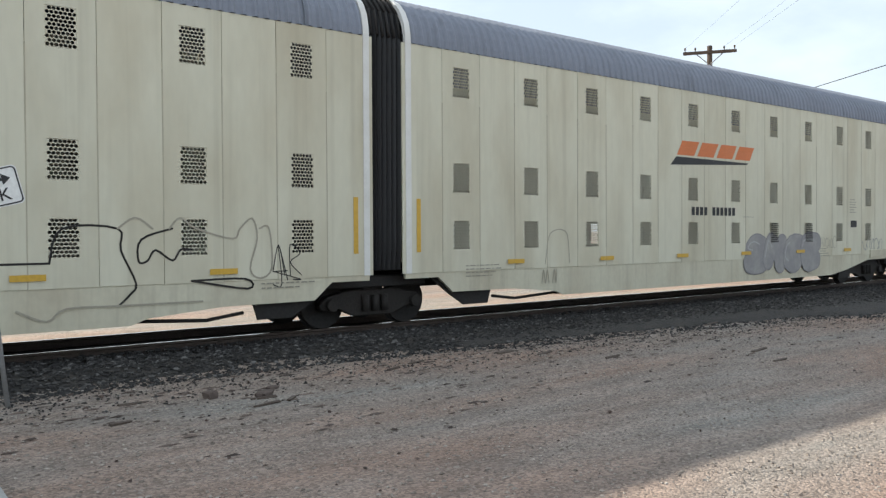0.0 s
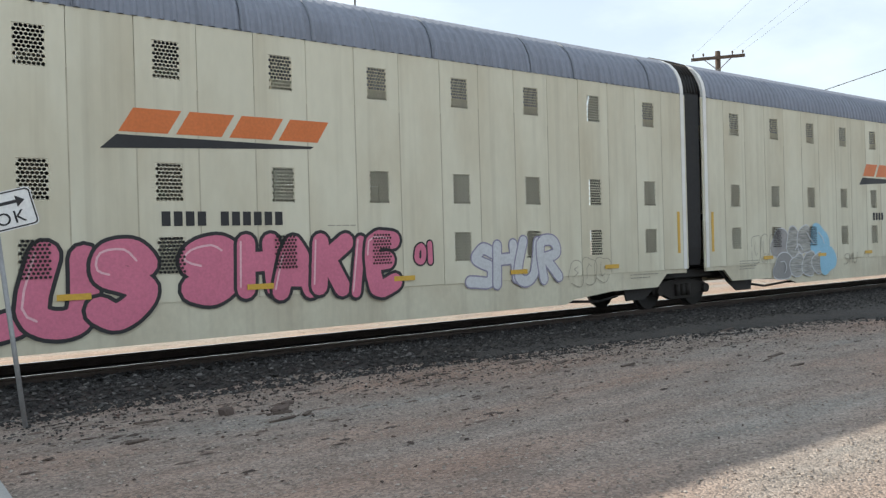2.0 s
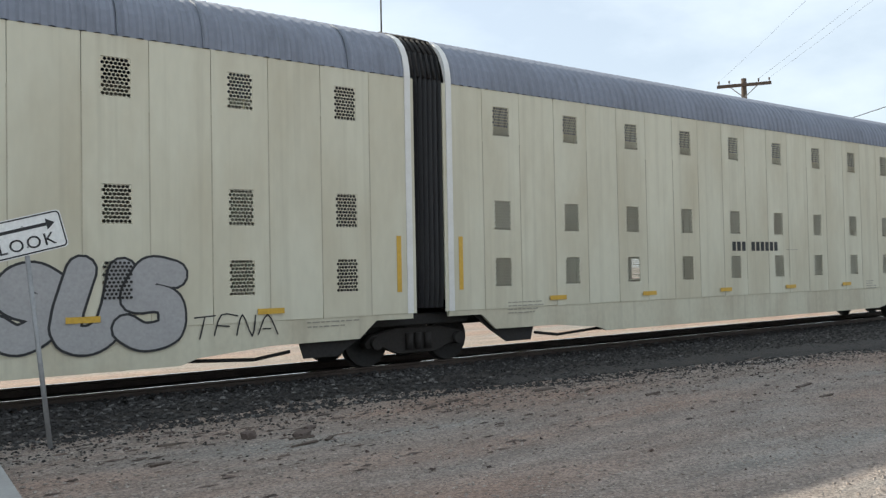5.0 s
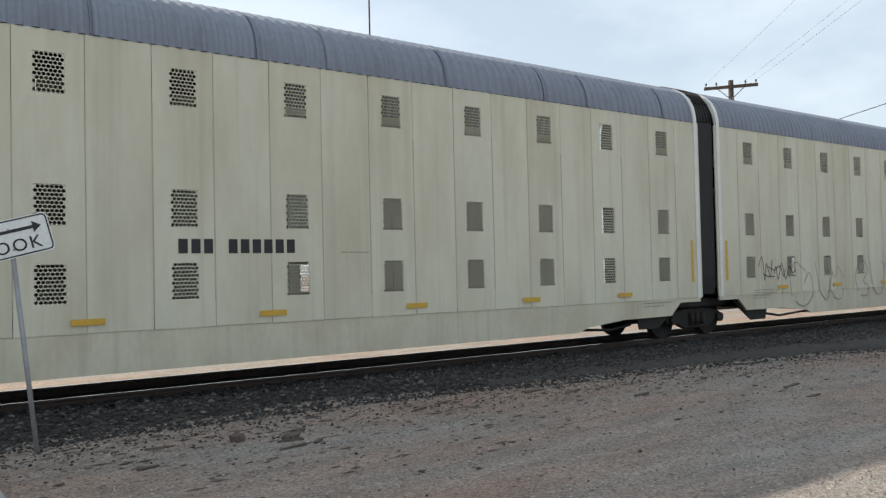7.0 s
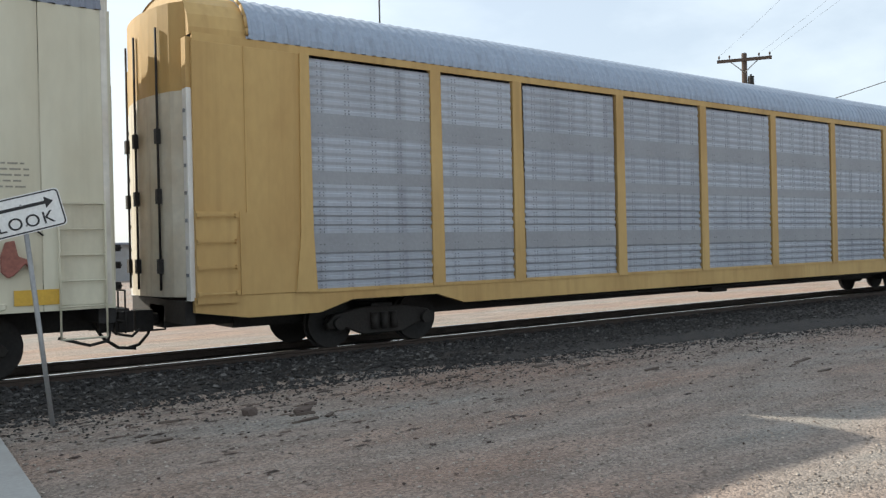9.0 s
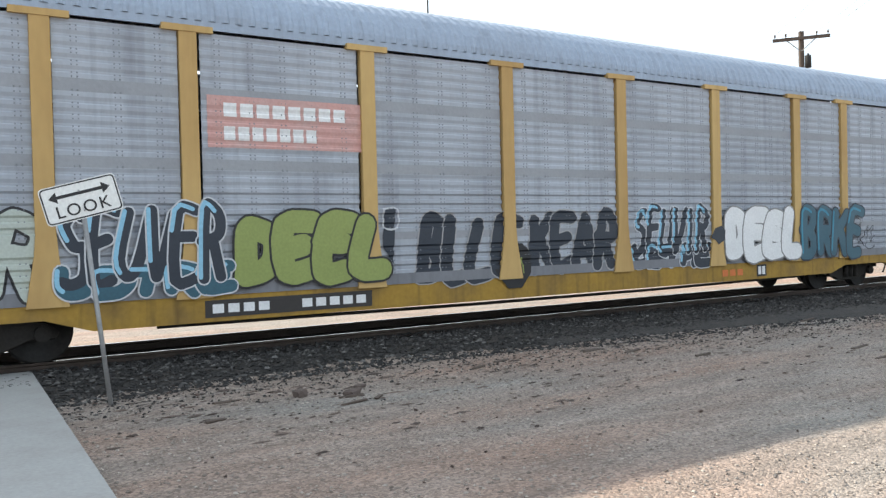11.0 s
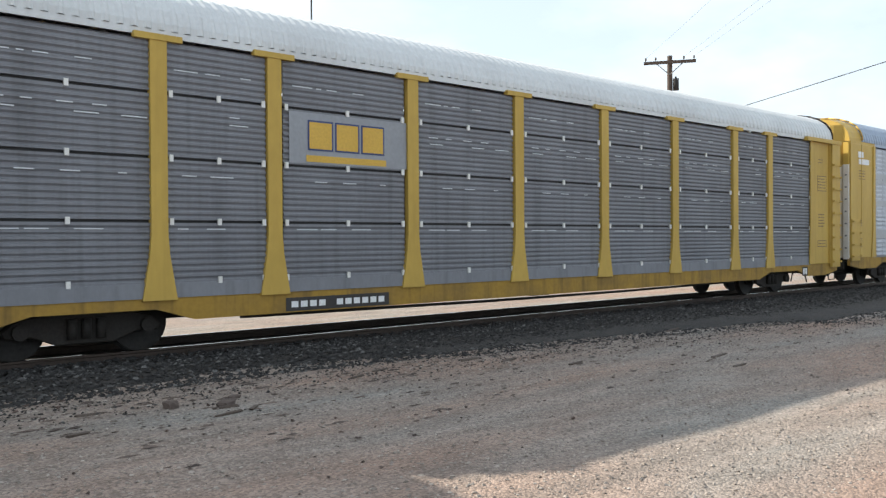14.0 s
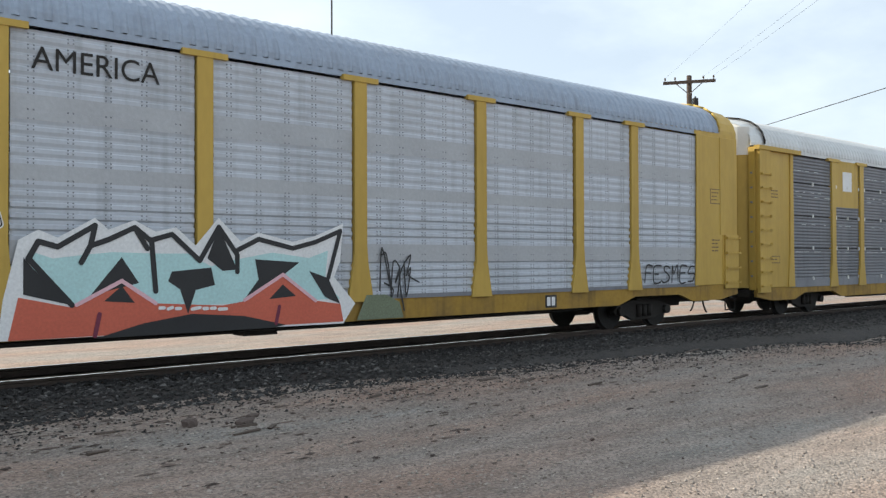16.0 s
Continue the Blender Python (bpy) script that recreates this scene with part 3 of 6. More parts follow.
FORMS = (
    ((-0.5, 0.75), (-0.55, -0.1), (-0.25, -0.78), (0.3, -0.7), (0.5, -0.1), (0.3, 0.5)),
    ((-0.5, 0.2), (-0.3, 0.75), (0.3, 0.7), (0.1, 0.0), (-0.4, -0.6), (0.4, -0.78)),
    ((-0.3, 0.8), (-0.45, -0.1), (-0.1, -0.75), (0.4, -0.5), (0.1, 0.1)),
    ((-0.5, -0.8), (-0.5, 0.3), (-0.1, 0.78), (0.35, 0.5), (0.45, -0.3), (0.1, -0.6)),
    ((0.3, 0.75), (-0.4, 0.5), (0.3, 0.1), (-0.4, -0.3), (0.35, -0.78)),
    ((-0.5, 0.6), (0.0, 0.8), (0.4, 0.2), (0.05, -0.75), (0.5, -0.6)),
)


def scrawl(parent, x, z, w, h, n, material, seed, width=0.025, y=-1.527, name="graffiti_tag", label="", wall=None, loops=True):
    """A thin sprayed line that wanders in loops."""
    rng = random.Random(seed)
    bm = bmesh.new()
    cw, step = w / n, 0
    for k in range(n):
        cx, cz = x + (k + 0.5) * cw, z + h * rng.uniform(0.42, 0.58)
        a0, turns, rx, rz = rng.random() * 6.28, rng.uniform(0.6, 1.1), cw * rng.uniform(0.35, 0.6), h * rng.uniform(0.3, 0.5)
        pts = []
        m = 22 if loops else 4
        for i in range(m + 1):
            a = a0 + turns * 2 * math.pi * i / m
            pts.append((cx + rx * math.cos(a) + rng.uniform(-0.1, 0.1) * cw * (0.3 if loops else 1), cz + rz * math.sin(a * (1 if k % 2 else 1.5)) + rng.uniform(-0.05, 0.05) * h * (0.4 if loops else 1)))
        runs = [pts]
        if loops and cw > 0.35:
            # an unfilled bubble: most of its rim, and a stroke inside
            rim = blob(rng, cx, cz, cw * 0.58, h * rng.uniform(0.4, 0.5), power=2.5)(0)
            cut = rng.randrange(len(rim))
            rim = (rim[cut:] + rim[:cut])[:rng.randrange(20, 30)]
            runs = [rim, [(cx + px * cw * 0.42, cz + pz * h * 0.32) for px, pz in rng.choice(FORMS)[:4]]]
        for run in runs:
            for poly in capsule(run, width, 2):
                step += 1
                flat(bm, poly, y - 0.003 - (step % 10) * 0.0002)
    face_out(bm)
    if wall:
        drape(bm, *wall)
    return tagged(part(name, bm, material, parent, label), kind="stuff")


def bars(parent, x, z, w, h, n, material, y=-1.529, gap_at=(), name="marking", label=""):
    """A line of unread characters: one upright bar each."""
    bm = bmesh.new()
    cw = w / n
    for k in range(n):
        if k in gap_at:
            continue
        slab(bm, [(x + cw * (k + 0.12), z), (x + cw * (k + 0.84), z), (x + cw * (k + 0.84), z + h), (x + cw * (k + 0.12), z + h)], y, y - 0.002)
    return tagged(part(name, bm, material, parent, label), kind="stuff")


def plate(parent, x0, x1, z0, z1, material, y=-1.527, t=0.006, name="plate", label=""):
    bm = bmesh.new()
    slab(bm, [(x0, z0), (x1, z0), (x1, z1), (x0, z1)], y, y - t)
    return part(name, bm, material, parent, label)


def small_print(parent, x, z, w, rows, pitch=0.07, material=None, y=-1.529, name="marking"):
    bm = bmesh.new()
    rng = random.Random(int(x * 100) + rows)
    for k in range(rows):
        a, end = x, x + w * rng.uniform(0.7, 1)
        while a < end - 0.03:
            b = min(end, a + rng.uniform(0.05, 0.16))
            slab(bm, [(a, z - k * pitch), (b, z - k * pitch), (b, z - k * pitch + pitch * 0.3), (a, z - k * pitch + pitch * 0.3)], y, y - 0.0015)
            a = b + 0.028
    return tagged(part(name, bm, material or GREY_TEXT, parent), kind="stuff")


# letter forms on a ten-by-ten grid: strokes parted by blanks, two digits a point
GLYPHS = {
    "A": "004990 2363", "B": "101969775515 1555826010", "C": "885916135081", "D": "10195986835010", "E": "89191080 1565", "F": "891910 1565",
    "H": "1019 8089 1585", "I": "4940", "K": "1019 8914 3680", "L": "191080", "M": "1019448980", "N": "10198089", "O": "49171240828749",
    "P": "101969877515", "R": "101969877515 4580", "S": "885928165584713001", "T": "0999 4940", "U": "1912408289", "V": "094099",
    "W": "0930557099", "X": "0990 0099", "Y": "094599 4540", "Z": "09990090", "a": "278976 8980 84352082",
}


def smooth_run(pts, steps=4):
    """A soft curve through the points."""
    if len(pts) < 3:
        return pts
    out = []
    for i in range(len(pts) - 1):
        p0, p1, p2, p3 = pts[max(i - 1, 0)], pts[i], pts[i + 1], pts[min(i + 2, len(pts) - 1)]
        for k in range(steps):
            t = k / steps
            out.append(tuple(0.5 * (2 * b + (c - a) * t + (2 * a - 5 * b + 4 * c - d) * t * t + (3 * b - a - 3 * c + d) * t ** 3) for a, b, c, d in zip(p0, p1, p2, p3)))
    return out + [pts[-1]]


def paint_on(parent, name, bm, mats, wall=None, label=""):
    face_out(bm)
    if wall:
        drape(bm, *wall)
    return part(name, bm, mats, parent, label)


def lettering(parent, text, x, z, w, h, fill, line, seed, y=-1.527, fat=0.30, edge=0.045, halo=None, shine=None, wall=None, slant=0.1, soft=3, label="", drop=0.0, gleam=0.03, sizes=()):
    """Sprayed letters, each lying over the one before: halo, outline, fill and a thin gleam along the upper edge."""
    rng = random.Random(seed)
    n = len(text)
    wide = [(sizes[k] if k < len(sizes) else 1.0) for k in range(n)]
    unit, at = w / sum(wide), x
    letters = []
    for k, ch in enumerate(text):
        cw = unit * wide[k]
        sw = fat * min(cw, h * 0.85)
        hh = h * rng.uniform(0.9, 1.0)
        z0 = z + rng.uniform(0, 1) * (h - hh) - drop * k
        tip, spread = rng.uniform(-0.13, 0.13), 0.16 if fat > 0.3 else 0.0
        mx, mz = at + cw / 2, z0 + hh / 2
        runs = []
        for stroke in GLYPHS[ch].split():
            pts = [(int(stroke[i]) / 9, int(stroke[i + 1]) / 9) for i in range(0, len(stroke), 2)]
            pts = [(a + rng.uniform(-0.09, 0.09), min(1, max(0, b + rng.uniform(-0.07, 0.07)))) for a, b in pts]
            pts = [(at + sw * 0.3 - spread * cw / 2 + a * (cw * (1 + spread) - sw * 0.6), z0 + sw / 2 + b * (hh - sw)) for a, b in pts]
            pts = [(mx + (a - mx) * math.cos(tip) - (b - mz) * math.sin(tip), mz + (a - mx) * math.sin(tip) + (b - mz) * math.cos(tip)) for a, b in pts]
            runs.append(smooth_run([(a + slant * (b - z - h / 2), b) for a, b in pts], soft))
        letters.append((runs, sw))
        at += cw

    def layer(bm, runs, width, depth, mi):
        i = 0
        for pts in runs:
            for poly in capsule(pts, width, 3):
                flat(bm, poly, depth - 0.00003 * i, mi)
                i += 1

    if halo:
        bm = bmesh.new()
        for k, (runs, sw) in enumerate(letters):
            layer(bm, runs, sw + 2 * edge + 0.13, y - 0.0004 - 0.0001 * k, 0)
        paint_on(parent, "graffiti_halo", bm, halo, wall)
    for k, (runs, sw) in enumerate(letters):
        bm = bmesh.new()
        y0 = y - 0.003 - 0.004 * k
        layer(bm, runs, sw + 2 * edge, y0, 0)
        layer(bm, runs, sw, y0 - 0.0018, 1)
        if shine:
            pts = runs[0][: max(3, len(runs[0]) // 2)]
            layer(bm, [[(a - sw * 0.30, b + sw * 0.12) for a, b in pts]], gleam, y0 - 0.0032, 2)
        paint_on(parent, "graffiti_letter", bm, [line, fill, shine or fill], wall, label)


def drawn(parent, x, z, w, h, layers, y=-1.527, wall=None, name="graffiti_form", label=""):
    """Free shapes in a frame of w by h: each point has two digits across and one digit up."""
    for k, (mat, width, text) in enumerate(layers):
        depth = y - 0.002 * (k + 1)
        runs = [[(x + w * int(q[:2]) / 99, z + h * int(q[2:]) / (9 if len(q) == 3 else 99)) for q in stroke.split()] for stroke in text.split("/")]
        if not width:
            for pts in runs:
                bm = bmesh.new()
                flat(bm, pts, depth)
                paint_on(parent, name, bm, mat, wall, label if k == 0 else "")
            continue
        bm = bmesh.new()
        polys = [p for pts in runs for p in capsule(smooth_run(pts, 4) if width < 0.05 else pts, width, 3)]
        for i, poly in enumerate(polys):
            flat(bm, poly, depth - 0.00003 * i)
        tagged(paint_on(parent, "graffiti_line", bm, mat, wall, label if k == 0 else ""), kind="stuff")


# ---- running gear ----
def gear_meshes():
    bm = bmesh.new()
    for s in (-1, 1):
        y0 = s * 0.73
        bmesh.ops.create_cone(bm, cap_ends=True, segments=28, radius1=0.455, radius2=0.455, depth=0.03, matrix=Matrix.Translation((0, y0 - s * 0.06, 0)) @ Euler((radians(90), 0, 0)).to_matrix().to_4x4())
        bmesh.ops.create_cone(bm, cap_ends=True, segments=28, radius1=0.42, radius2=0.42, depth=0.10, matrix=Matrix.Translation((0, y0 + s * 0.005, 0)) @ Euler((radians(90), 0, 0)).to_matrix().to_4x4())
        bmesh.ops.create_cone(bm, cap_ends=True, segments=16, radius1=0.14, radius2=0.14, depth=0.2, matrix=Matrix.Translation((0, y0, 0)) @ Euler((radians(90), 0, 0)).to_matrix().to_4x4())
    tube(bm, (0, -1.02, 0), (0, 1.02, 0), 0.075, 10)
    wheelset = mesh_of("wheelset", bm, STEEL_DARK)
    bm = bmesh.new()
    side = [(-1.1, 0.42), (-0.95, 0.56), (-0.45, 0.66), (0.45, 0.66), (0.95, 0.56), (1.1, 0.42), (1.05, 0.33), (0.72, 0.33), (0.4, 0.2), (-0.4, 0.2), (-0.72, 0.33), (-1.05, 0.33)]
    slab(bm, side, -0.07, 0.07)
    bevelled(bm, 0.015)
    for x in (-0.2, 0.0, 0.2):
        tube(bm, (x, -0.1, 0.28), (x, -0.1, 0.56), 0.07, 8)
    for x in (-0.88, 0.88):
        tube(bm, (x, -0.16, 0.42), (x, 0.0, 0.42), 0.11, 10)
    side_frame = mesh_of("side_frame", bm, RUST)
    bm = bmesh.new()
    box(bm, -0.22, 0.22, -1.05, 1.05, 0.42, 0.72)
    bolster = mesh_of("bolster", bevelled(bm, 0.02), STEEL_DARK)
    return wheelset, side_frame, bolster


GEAR = gear_meshes()
WHEELS = []


def truck(parent, x):
    e = new("truck")
    e.parent = parent
    e.matrix_basis = pose(x, 0, 0)
    for dx in (-0.88, 0.88):
        w = share("wheelset", GEAR[0], parent=e, m=pose(dx, 0, 0.42))
        WHEELS.append((w, dx))
    share("side_frame", GEAR[1], parent=e, m=pose(0, -1.0, 0))
    share("side_frame", GEAR[1], parent=e, m=pose(0, 1.0, 0, 0, 0, 180))
    share("bolster", GEAR[2], parent=e)
    return e


def roof_mesh(name, x0, x1, pts, pitch, amp, material, step=5):
    """A sheet-metal roof with transverse corrugations over the given y, z outline (half, eave to ridge)."""
    bm = bmesh.new()
    full = pts + [(-y, z) for y, z in reversed(pts[:-1])]
    n = max(2, int((x1 - x0) / pitch * step))
    rings = []
    wave = (0, 1, 1, 0, 0)
    for i in range(n + 1):
        x = x0 + (x1 - x0) * i / n
        a = amp * wave[i % step]
        ring = []
        for k, (y, z) in enumerate(full):
            ny, nz = y * 0.9, max(0.0, z - pts[0][1]) + 0.25
            ln = math.hypot(ny, nz)
            ring.append(bm.verts.new((x, y + a * ny / ln, z + a * nz / ln)))
        rings.append(ring)
    for a, b in zip(rings, rings[1:]):
        for k in range(len(full) - 1):
            bm.faces.new((a[k], a[k + 1], b[k + 1], b[k]))
    bmesh.ops.recalc_face_normals(bm, faces=bm.faces[:])
    return mesh_of(name, bm, material)


# ---- the cream articulated wagon ----
V0, V1, PITCH = 1.66, 19.69, 1.803
UNIT_A, UNIT_B = 0.38, 20.95
ROWS = ((1.34, 1.86), (2.38, 2.92), (4.13, 4.67))
EAVE = 4.97


def cream_meshes():
    out = {}
    hw = PITCH / 4 - 0.004
    bm = bmesh.new()
    box(bm, -hw, hw, -0.015, 0.015, 0.93, EAVE)
    out["panel"] = mesh_of("panel", bevelled(bm, 0.004), CREAM)
    bm = bmesh.new()
    zs = [0.93] + [z for r in ROWS for z in r] + [EAVE]
    for a, b in ((-hw, -0.2), (0.2, hw)):
        box(bm, a, b, -0.015, 0.015, 0.93, EAVE)
    for a, b in zip(zs[0::2], zs[1::2]):
        box(bm, -0.2, 0.2, -0.015, 0.015, a, b)
    out["vent_panel"] = mesh_of("vent_panel", bm, CREAM)
    # perforated plate: rows of round holes, every other row shifted
    bm = bmesh.new()
    w, h, nc, nr = 0.40, 0.53, 7, 10
    cw, ch = w / nc, h / nr
    seg = 8
    rx, rz = 0.0272, 0.0252
    for r in range(nr):
        z0, odd = -h / 2 + r * ch, r % 2
        if odd:
            for xa in (-w / 2, w / 2 - cw / 2):
                bm.faces.new([bm.verts.new(p) for p in ((xa, 0, z0), (xa + cw / 2, 0, z0), (xa + cw / 2, 0, z0 + ch), (xa, 0, z0 + ch))])
        for c in range(nc - odd):
            x0 = -w / 2 + (c + 0.5 * odd) * cw
            cx, cz = x0 + cw / 2, z0 + ch / 2
            ring = [bm.verts.new((cx + rx * math.cos(2 * math.pi * (k + 0.5) / seg), 0, cz + rz * math.sin(2 * math.pi * (k + 0.5) / seg))) for k in range(seg)]
            deep = [bm.verts.new((v.co.x, 0.003, v.co.z)) for v in ring]
            cor = [bm.verts.new((x, 0, z)) for x, z in ((x0 + cw, z0 + ch), (x0, z0 + ch), (x0, z0), (x0 + cw, z0))]
            for q in range(4):
                k = 2 * q
                bm.faces.new((cor[q], ring[k], ring[(k + 1) % seg]))
                bm.faces.new((cor[q], ring[(k + 1) % seg], ring[(k + 2) % seg], cor[(q + 1) % 4]))
            for k in range(seg):
                bm.faces.new((ring[k], deep[k], deep[(k + 1) % seg], ring[(k + 1) % seg]))
    out["vent"] = mesh_of("vent", bm, CREAM)
    # the same holes' darkness painted as discs, where paint lies over the plate
    bm = bmesh.new()
    for r in range(nr):
        for c in range(nc - r % 2):
            cx, cz = -w / 2 + (c + 0.5 + 0.5 * (r % 2)) * cw, -h / 2 + (r + 0.5) * ch
            bm.faces.new([bm.verts.new((cx + 0.022 * math.cos(2 * math.pi * k / 8), 0, cz + 0.020 * math.sin(2 * math.pi * k / 8))) for k in range(8)])
    face_out(bm)
    out["holes"] = mesh_of("vent_screen", bm, STEEL_DARK)
    # solid plate without holes, added to keep light out of the body
    bm = bmesh.new()
    box(bm, -w / 2, w / 2, -0.004, 0.004, -h / 2, h / 2)
    out["light_block"] = mesh_of("vent", bm, CREAM)
    arc = [(-1.525, EAVE), (-1.515, 5.12), (-1.47, 5.32), (-1.37, 5.52), (-1.20, 5.70), (-0.97, 5.83), (-0.68, 5.92), (-0.35, 5.98), (0, 6.0)]
    out["arc"] = arc
    out["roof"] = roof_mesh("roof", UNIT_A + 0.12, UNIT_B, arc, 0.19, 0.03, ROOF_GREY)
    # lower side sill, cut away over the trucks
    low = [(UNIT_A, 0.93), (UNIT_A, 0.84), (1.12, 0.84), (1.45, 0.56), (3.0, 0.55), (4.15, 0.45), (4.4, 0.36), (15.6, 0.36), (16.6, 0.5), (17.9, 0.75), (19.1, 0.76), (19.4, 0.97), (UNIT_B - 0.02, 0.98), (UNIT_B - 0.02, 1.0), (19.3, 1.0), (19.25, 0.93)]
    bm = bmesh.new()
    slab(bm, low, -1.512, -1.45)
    slab(bm, low, 1.45, 1.512)
    out["sill"] = mesh_of("sill", bm, CREAM_LOW)
    bm = bmesh.new()
    box(bm, UNIT_A + 0.15, UNIT_B - 0.2, -1.44, 1.44, 0, 0.06)
    out["deck"] = mesh_of("deck", bm, STEEL_DARK)
    bm = bmesh.new()
    box(bm, UNIT_A + 0.6, UNIT_B - 1.6, -0.5, 0.5, 0.62, 0.95)
    out["centre_sill"] = mesh_of("centre_sill", bm, STEEL_DARK)
    # white arch at the articulated end
    bm = bmesh.new()
    full = arc + [(-y, z) for y, z in reversed(arc[:-1])]
    pts = [(-1.535, 0.93)] + [(y * 1.012, z * 1.004) for y, z in full] + [(1.535, 0.93)]
    inn = [(y * 0.96, z - (0.08 if z > 2 else 0)) for y, z in pts]
    for x0, x1 in ((UNIT_A, UNIT_A + 0.12),):
        for k in range(len(pts) - 1):
            q = [pts[k], pts[k + 1], inn[k + 1], inn[k]]
            a, b = [bm.verts.new((x0, y, z)) for y, z in q], [bm.verts.new((x1, y, z)) for y, z in q]
            bm.faces.new(a)
            bm.faces.new(list(reversed(b)))
            for i in range(4):
                bm.faces.new((a[i], b[i], b[(i + 1) % 4], a[(i + 1) % 4]))
    bmesh.ops.recalc_face_normals(bm, faces=bm.faces[:])
    out["end_arch"] = mesh_of("end_arch", bm, WHITE)
    # radial end doors at the coupler end: two leaves with posts
    bm = bmesh.new()
    seg = 8
    pr = [(UNIT_B - 0.02 + 0.30 * math.sin(math.pi * k / seg) ** 0.6, -1.30 + 2.6 * k / seg) for k in range(seg + 1)]
    lo, hi = [bm.verts.new((x, y, 1.0)) for x, y in pr], [bm.verts.new((x, y, 5.55)) for x, y in pr]
    back = bm.verts.new((UNIT_B - 0.1, -1.3, 5.55)), bm.verts.new((UNIT_B - 0.1, 1.3, 5.55))
    for k in range(seg):
        bm.faces.new((lo[k], lo[k + 1], hi[k + 1], hi[k]))
    bm.faces.new((*hi, back[1], back[0]))
    out["end_door"] = mesh_of("end_door", bm, DOOR_GREY)
    bm = bmesh.new()
    box(bm, -0.02, 0.07, -0.05, 0.05, 1.0, 5.5)
    out["door_post"] = mesh_of("door_post", bevelled(bm, 0.01), DOOR_GREY)
    bm = bmesh.new()
    tube(bm, (0.035, 0, 1.05), (0.035, 0, 5.45), 0.02, 6)
    for z in (1.2, 2.1, 3.3, 4.6):
        box(bm, 0, 0.07, -0.045, 0.045, z, z + 0.16)
    out["lock_rod"] = mesh_of("lock_rod", bm, STEEL_DARK)
    out["lock_rods"] = [pr[k] for k in (3, 5)]
    out["door_posts"] = [pr[k] for k in (0, 2, 4, 6, 8)]
    bm = bmesh.new()
    cap = [(y * 0.985, z - 0.02) for y, z in arc] + [(-y * 0.985, z - 0.02) for y, z in reversed(arc[:-1])]
    va = [bm.verts.new((UNIT_B - 0.06, y, z)) for y, z in cap]
    vb = [bm.verts.new((UNIT_B - 0.02, y, z)) for y, z in cap]
    bm.faces.new(va)
    bm.faces.new(list(reversed(vb)))
    for k in range(len(cap)):
        bm.faces.new((va[k], vb[k], vb[(k + 1) % len(cap)], va[(k + 1) % len(cap)]))
    bmesh.ops.recalc_face_normals(bm, faces=bm.faces[:])
    out["end_cap"] = mesh_of("end_cap", bm, DOOR_GREY)
    bm = bmesh.new()
    full = arc + [(-y, z) for y, z in reversed(arc[:-1])]
    ra = [[bm.verts.new((x, y * g, z + (0.02 if g > 1 else 0))) for y, z in full] for x, g in ((-0.009, 1.0), (-0.009, 1.017), (0.009, 1.017), (0.009, 1.0))]
    for p, q in zip(ra, ra[1:]):
        for k in range(len(full) - 1):
            bm.faces.new((p[k], p[k + 1], q[k + 1], q[k]))
    out["roof_rib"] = mesh_of("roof_rib", bm, ROOF_RIB)
    bm = bmesh.new()
    box(bm, UNIT_B - 0.03, UNIT_B + 0.05, -0.095, 0.095, 0.98, 5.4)
    out["corner_post"] = mesh_of("corner_post", bm, DOOR_GREY)
    bm = bmesh.new()
    box(bm, UNIT_B + 0.05, UNIT_B + 0.09, -0.06, 0.06, 0, 0.14)
    out["hinge"] = mesh_of("hinge", bm, WHITE)
    bm = bmesh.new()
    box(bm, -0.03, 0.10, -0.09, 0.09, 0, 0.10)
    tube(bm, (0.08, -0.15, 0.05), (0.08, 0.15, 0.05), 0.02, 6)
    out["latch"] = mesh_of("latch", bm, STEEL_DARK)
    bm = bmesh.new()
    for k in range(5):
        z = 0.98 + 0.34 * k
        tube(bm, (UNIT_B - 0.62, -1.60, z), (UNIT_B - 0.04, -1.60, z), 0.012, 6)
    for x in (UNIT_B - 0.62, UNIT_B - 0.04):
        tube(bm, (x, -1.60, 0.55), (x, -1.60, 2.38), 0.014, 6)
        for z in (0.98, 2.34):
            tube(bm, (x, -1.52, z), (x, -1.60, z), 0.012, 6)
    tube(bm, (UNIT_B - 0.62, -1.60, 0.55), (UNIT_B - 0.04, -1.60, 0.55), 0.014, 6)
    box(bm, UNIT_B - 0.60, UNIT_B - 0.06, -1.552, -1.528, 1.0, 2.36)
    box(bm, UNIT_B - 0.60, UNIT_B - 0.06, -1.558, -1.551, 1.66, 1.70)
    out["ladder"] = mesh_of("ladder", bm, CREAM_LOW)
    bm = bmesh.new()
    box(bm, UNIT_B - 2.2, UNIT_B + 0.15, -0.35, 0.35, 0.55, 0.9)
    box(bm, UNIT_B - 0.1, UNIT_B + 0.12, -1.4, 1.4, 0.72, 0.98)
    tube(bm, (UNIT_B + 0.1, 0, 0.62), (UNIT_B + 0.68, 0, 0.62), 0.11, 8)
    box(bm, UNIT_B + 0.45, UNIT_B + 0.72, -0.16, 0.14, 0.46, 0.78)
    pipe(bm, [(UNIT_B + 0.05, -0.4, 0.66), (UNIT_B + 0.2, -0.42, 0.42), (UNIT_B + 0.42, -0.38, 0.26), (UNIT_B + 0.7, -0.3, 0.22)], 0.025)
    pipe(bm, [(UNIT_B - 0.1, -1.2, 0.8), (UNIT_B + 0.3, -1.2, 0.7), (UNIT_B + 0.35, -0.3, 0.66)], 0.018)
    box(bm, UNIT_B - 0.05, UNIT_B + 0.32, -1.35, -0.6, 0.86, 0.90)
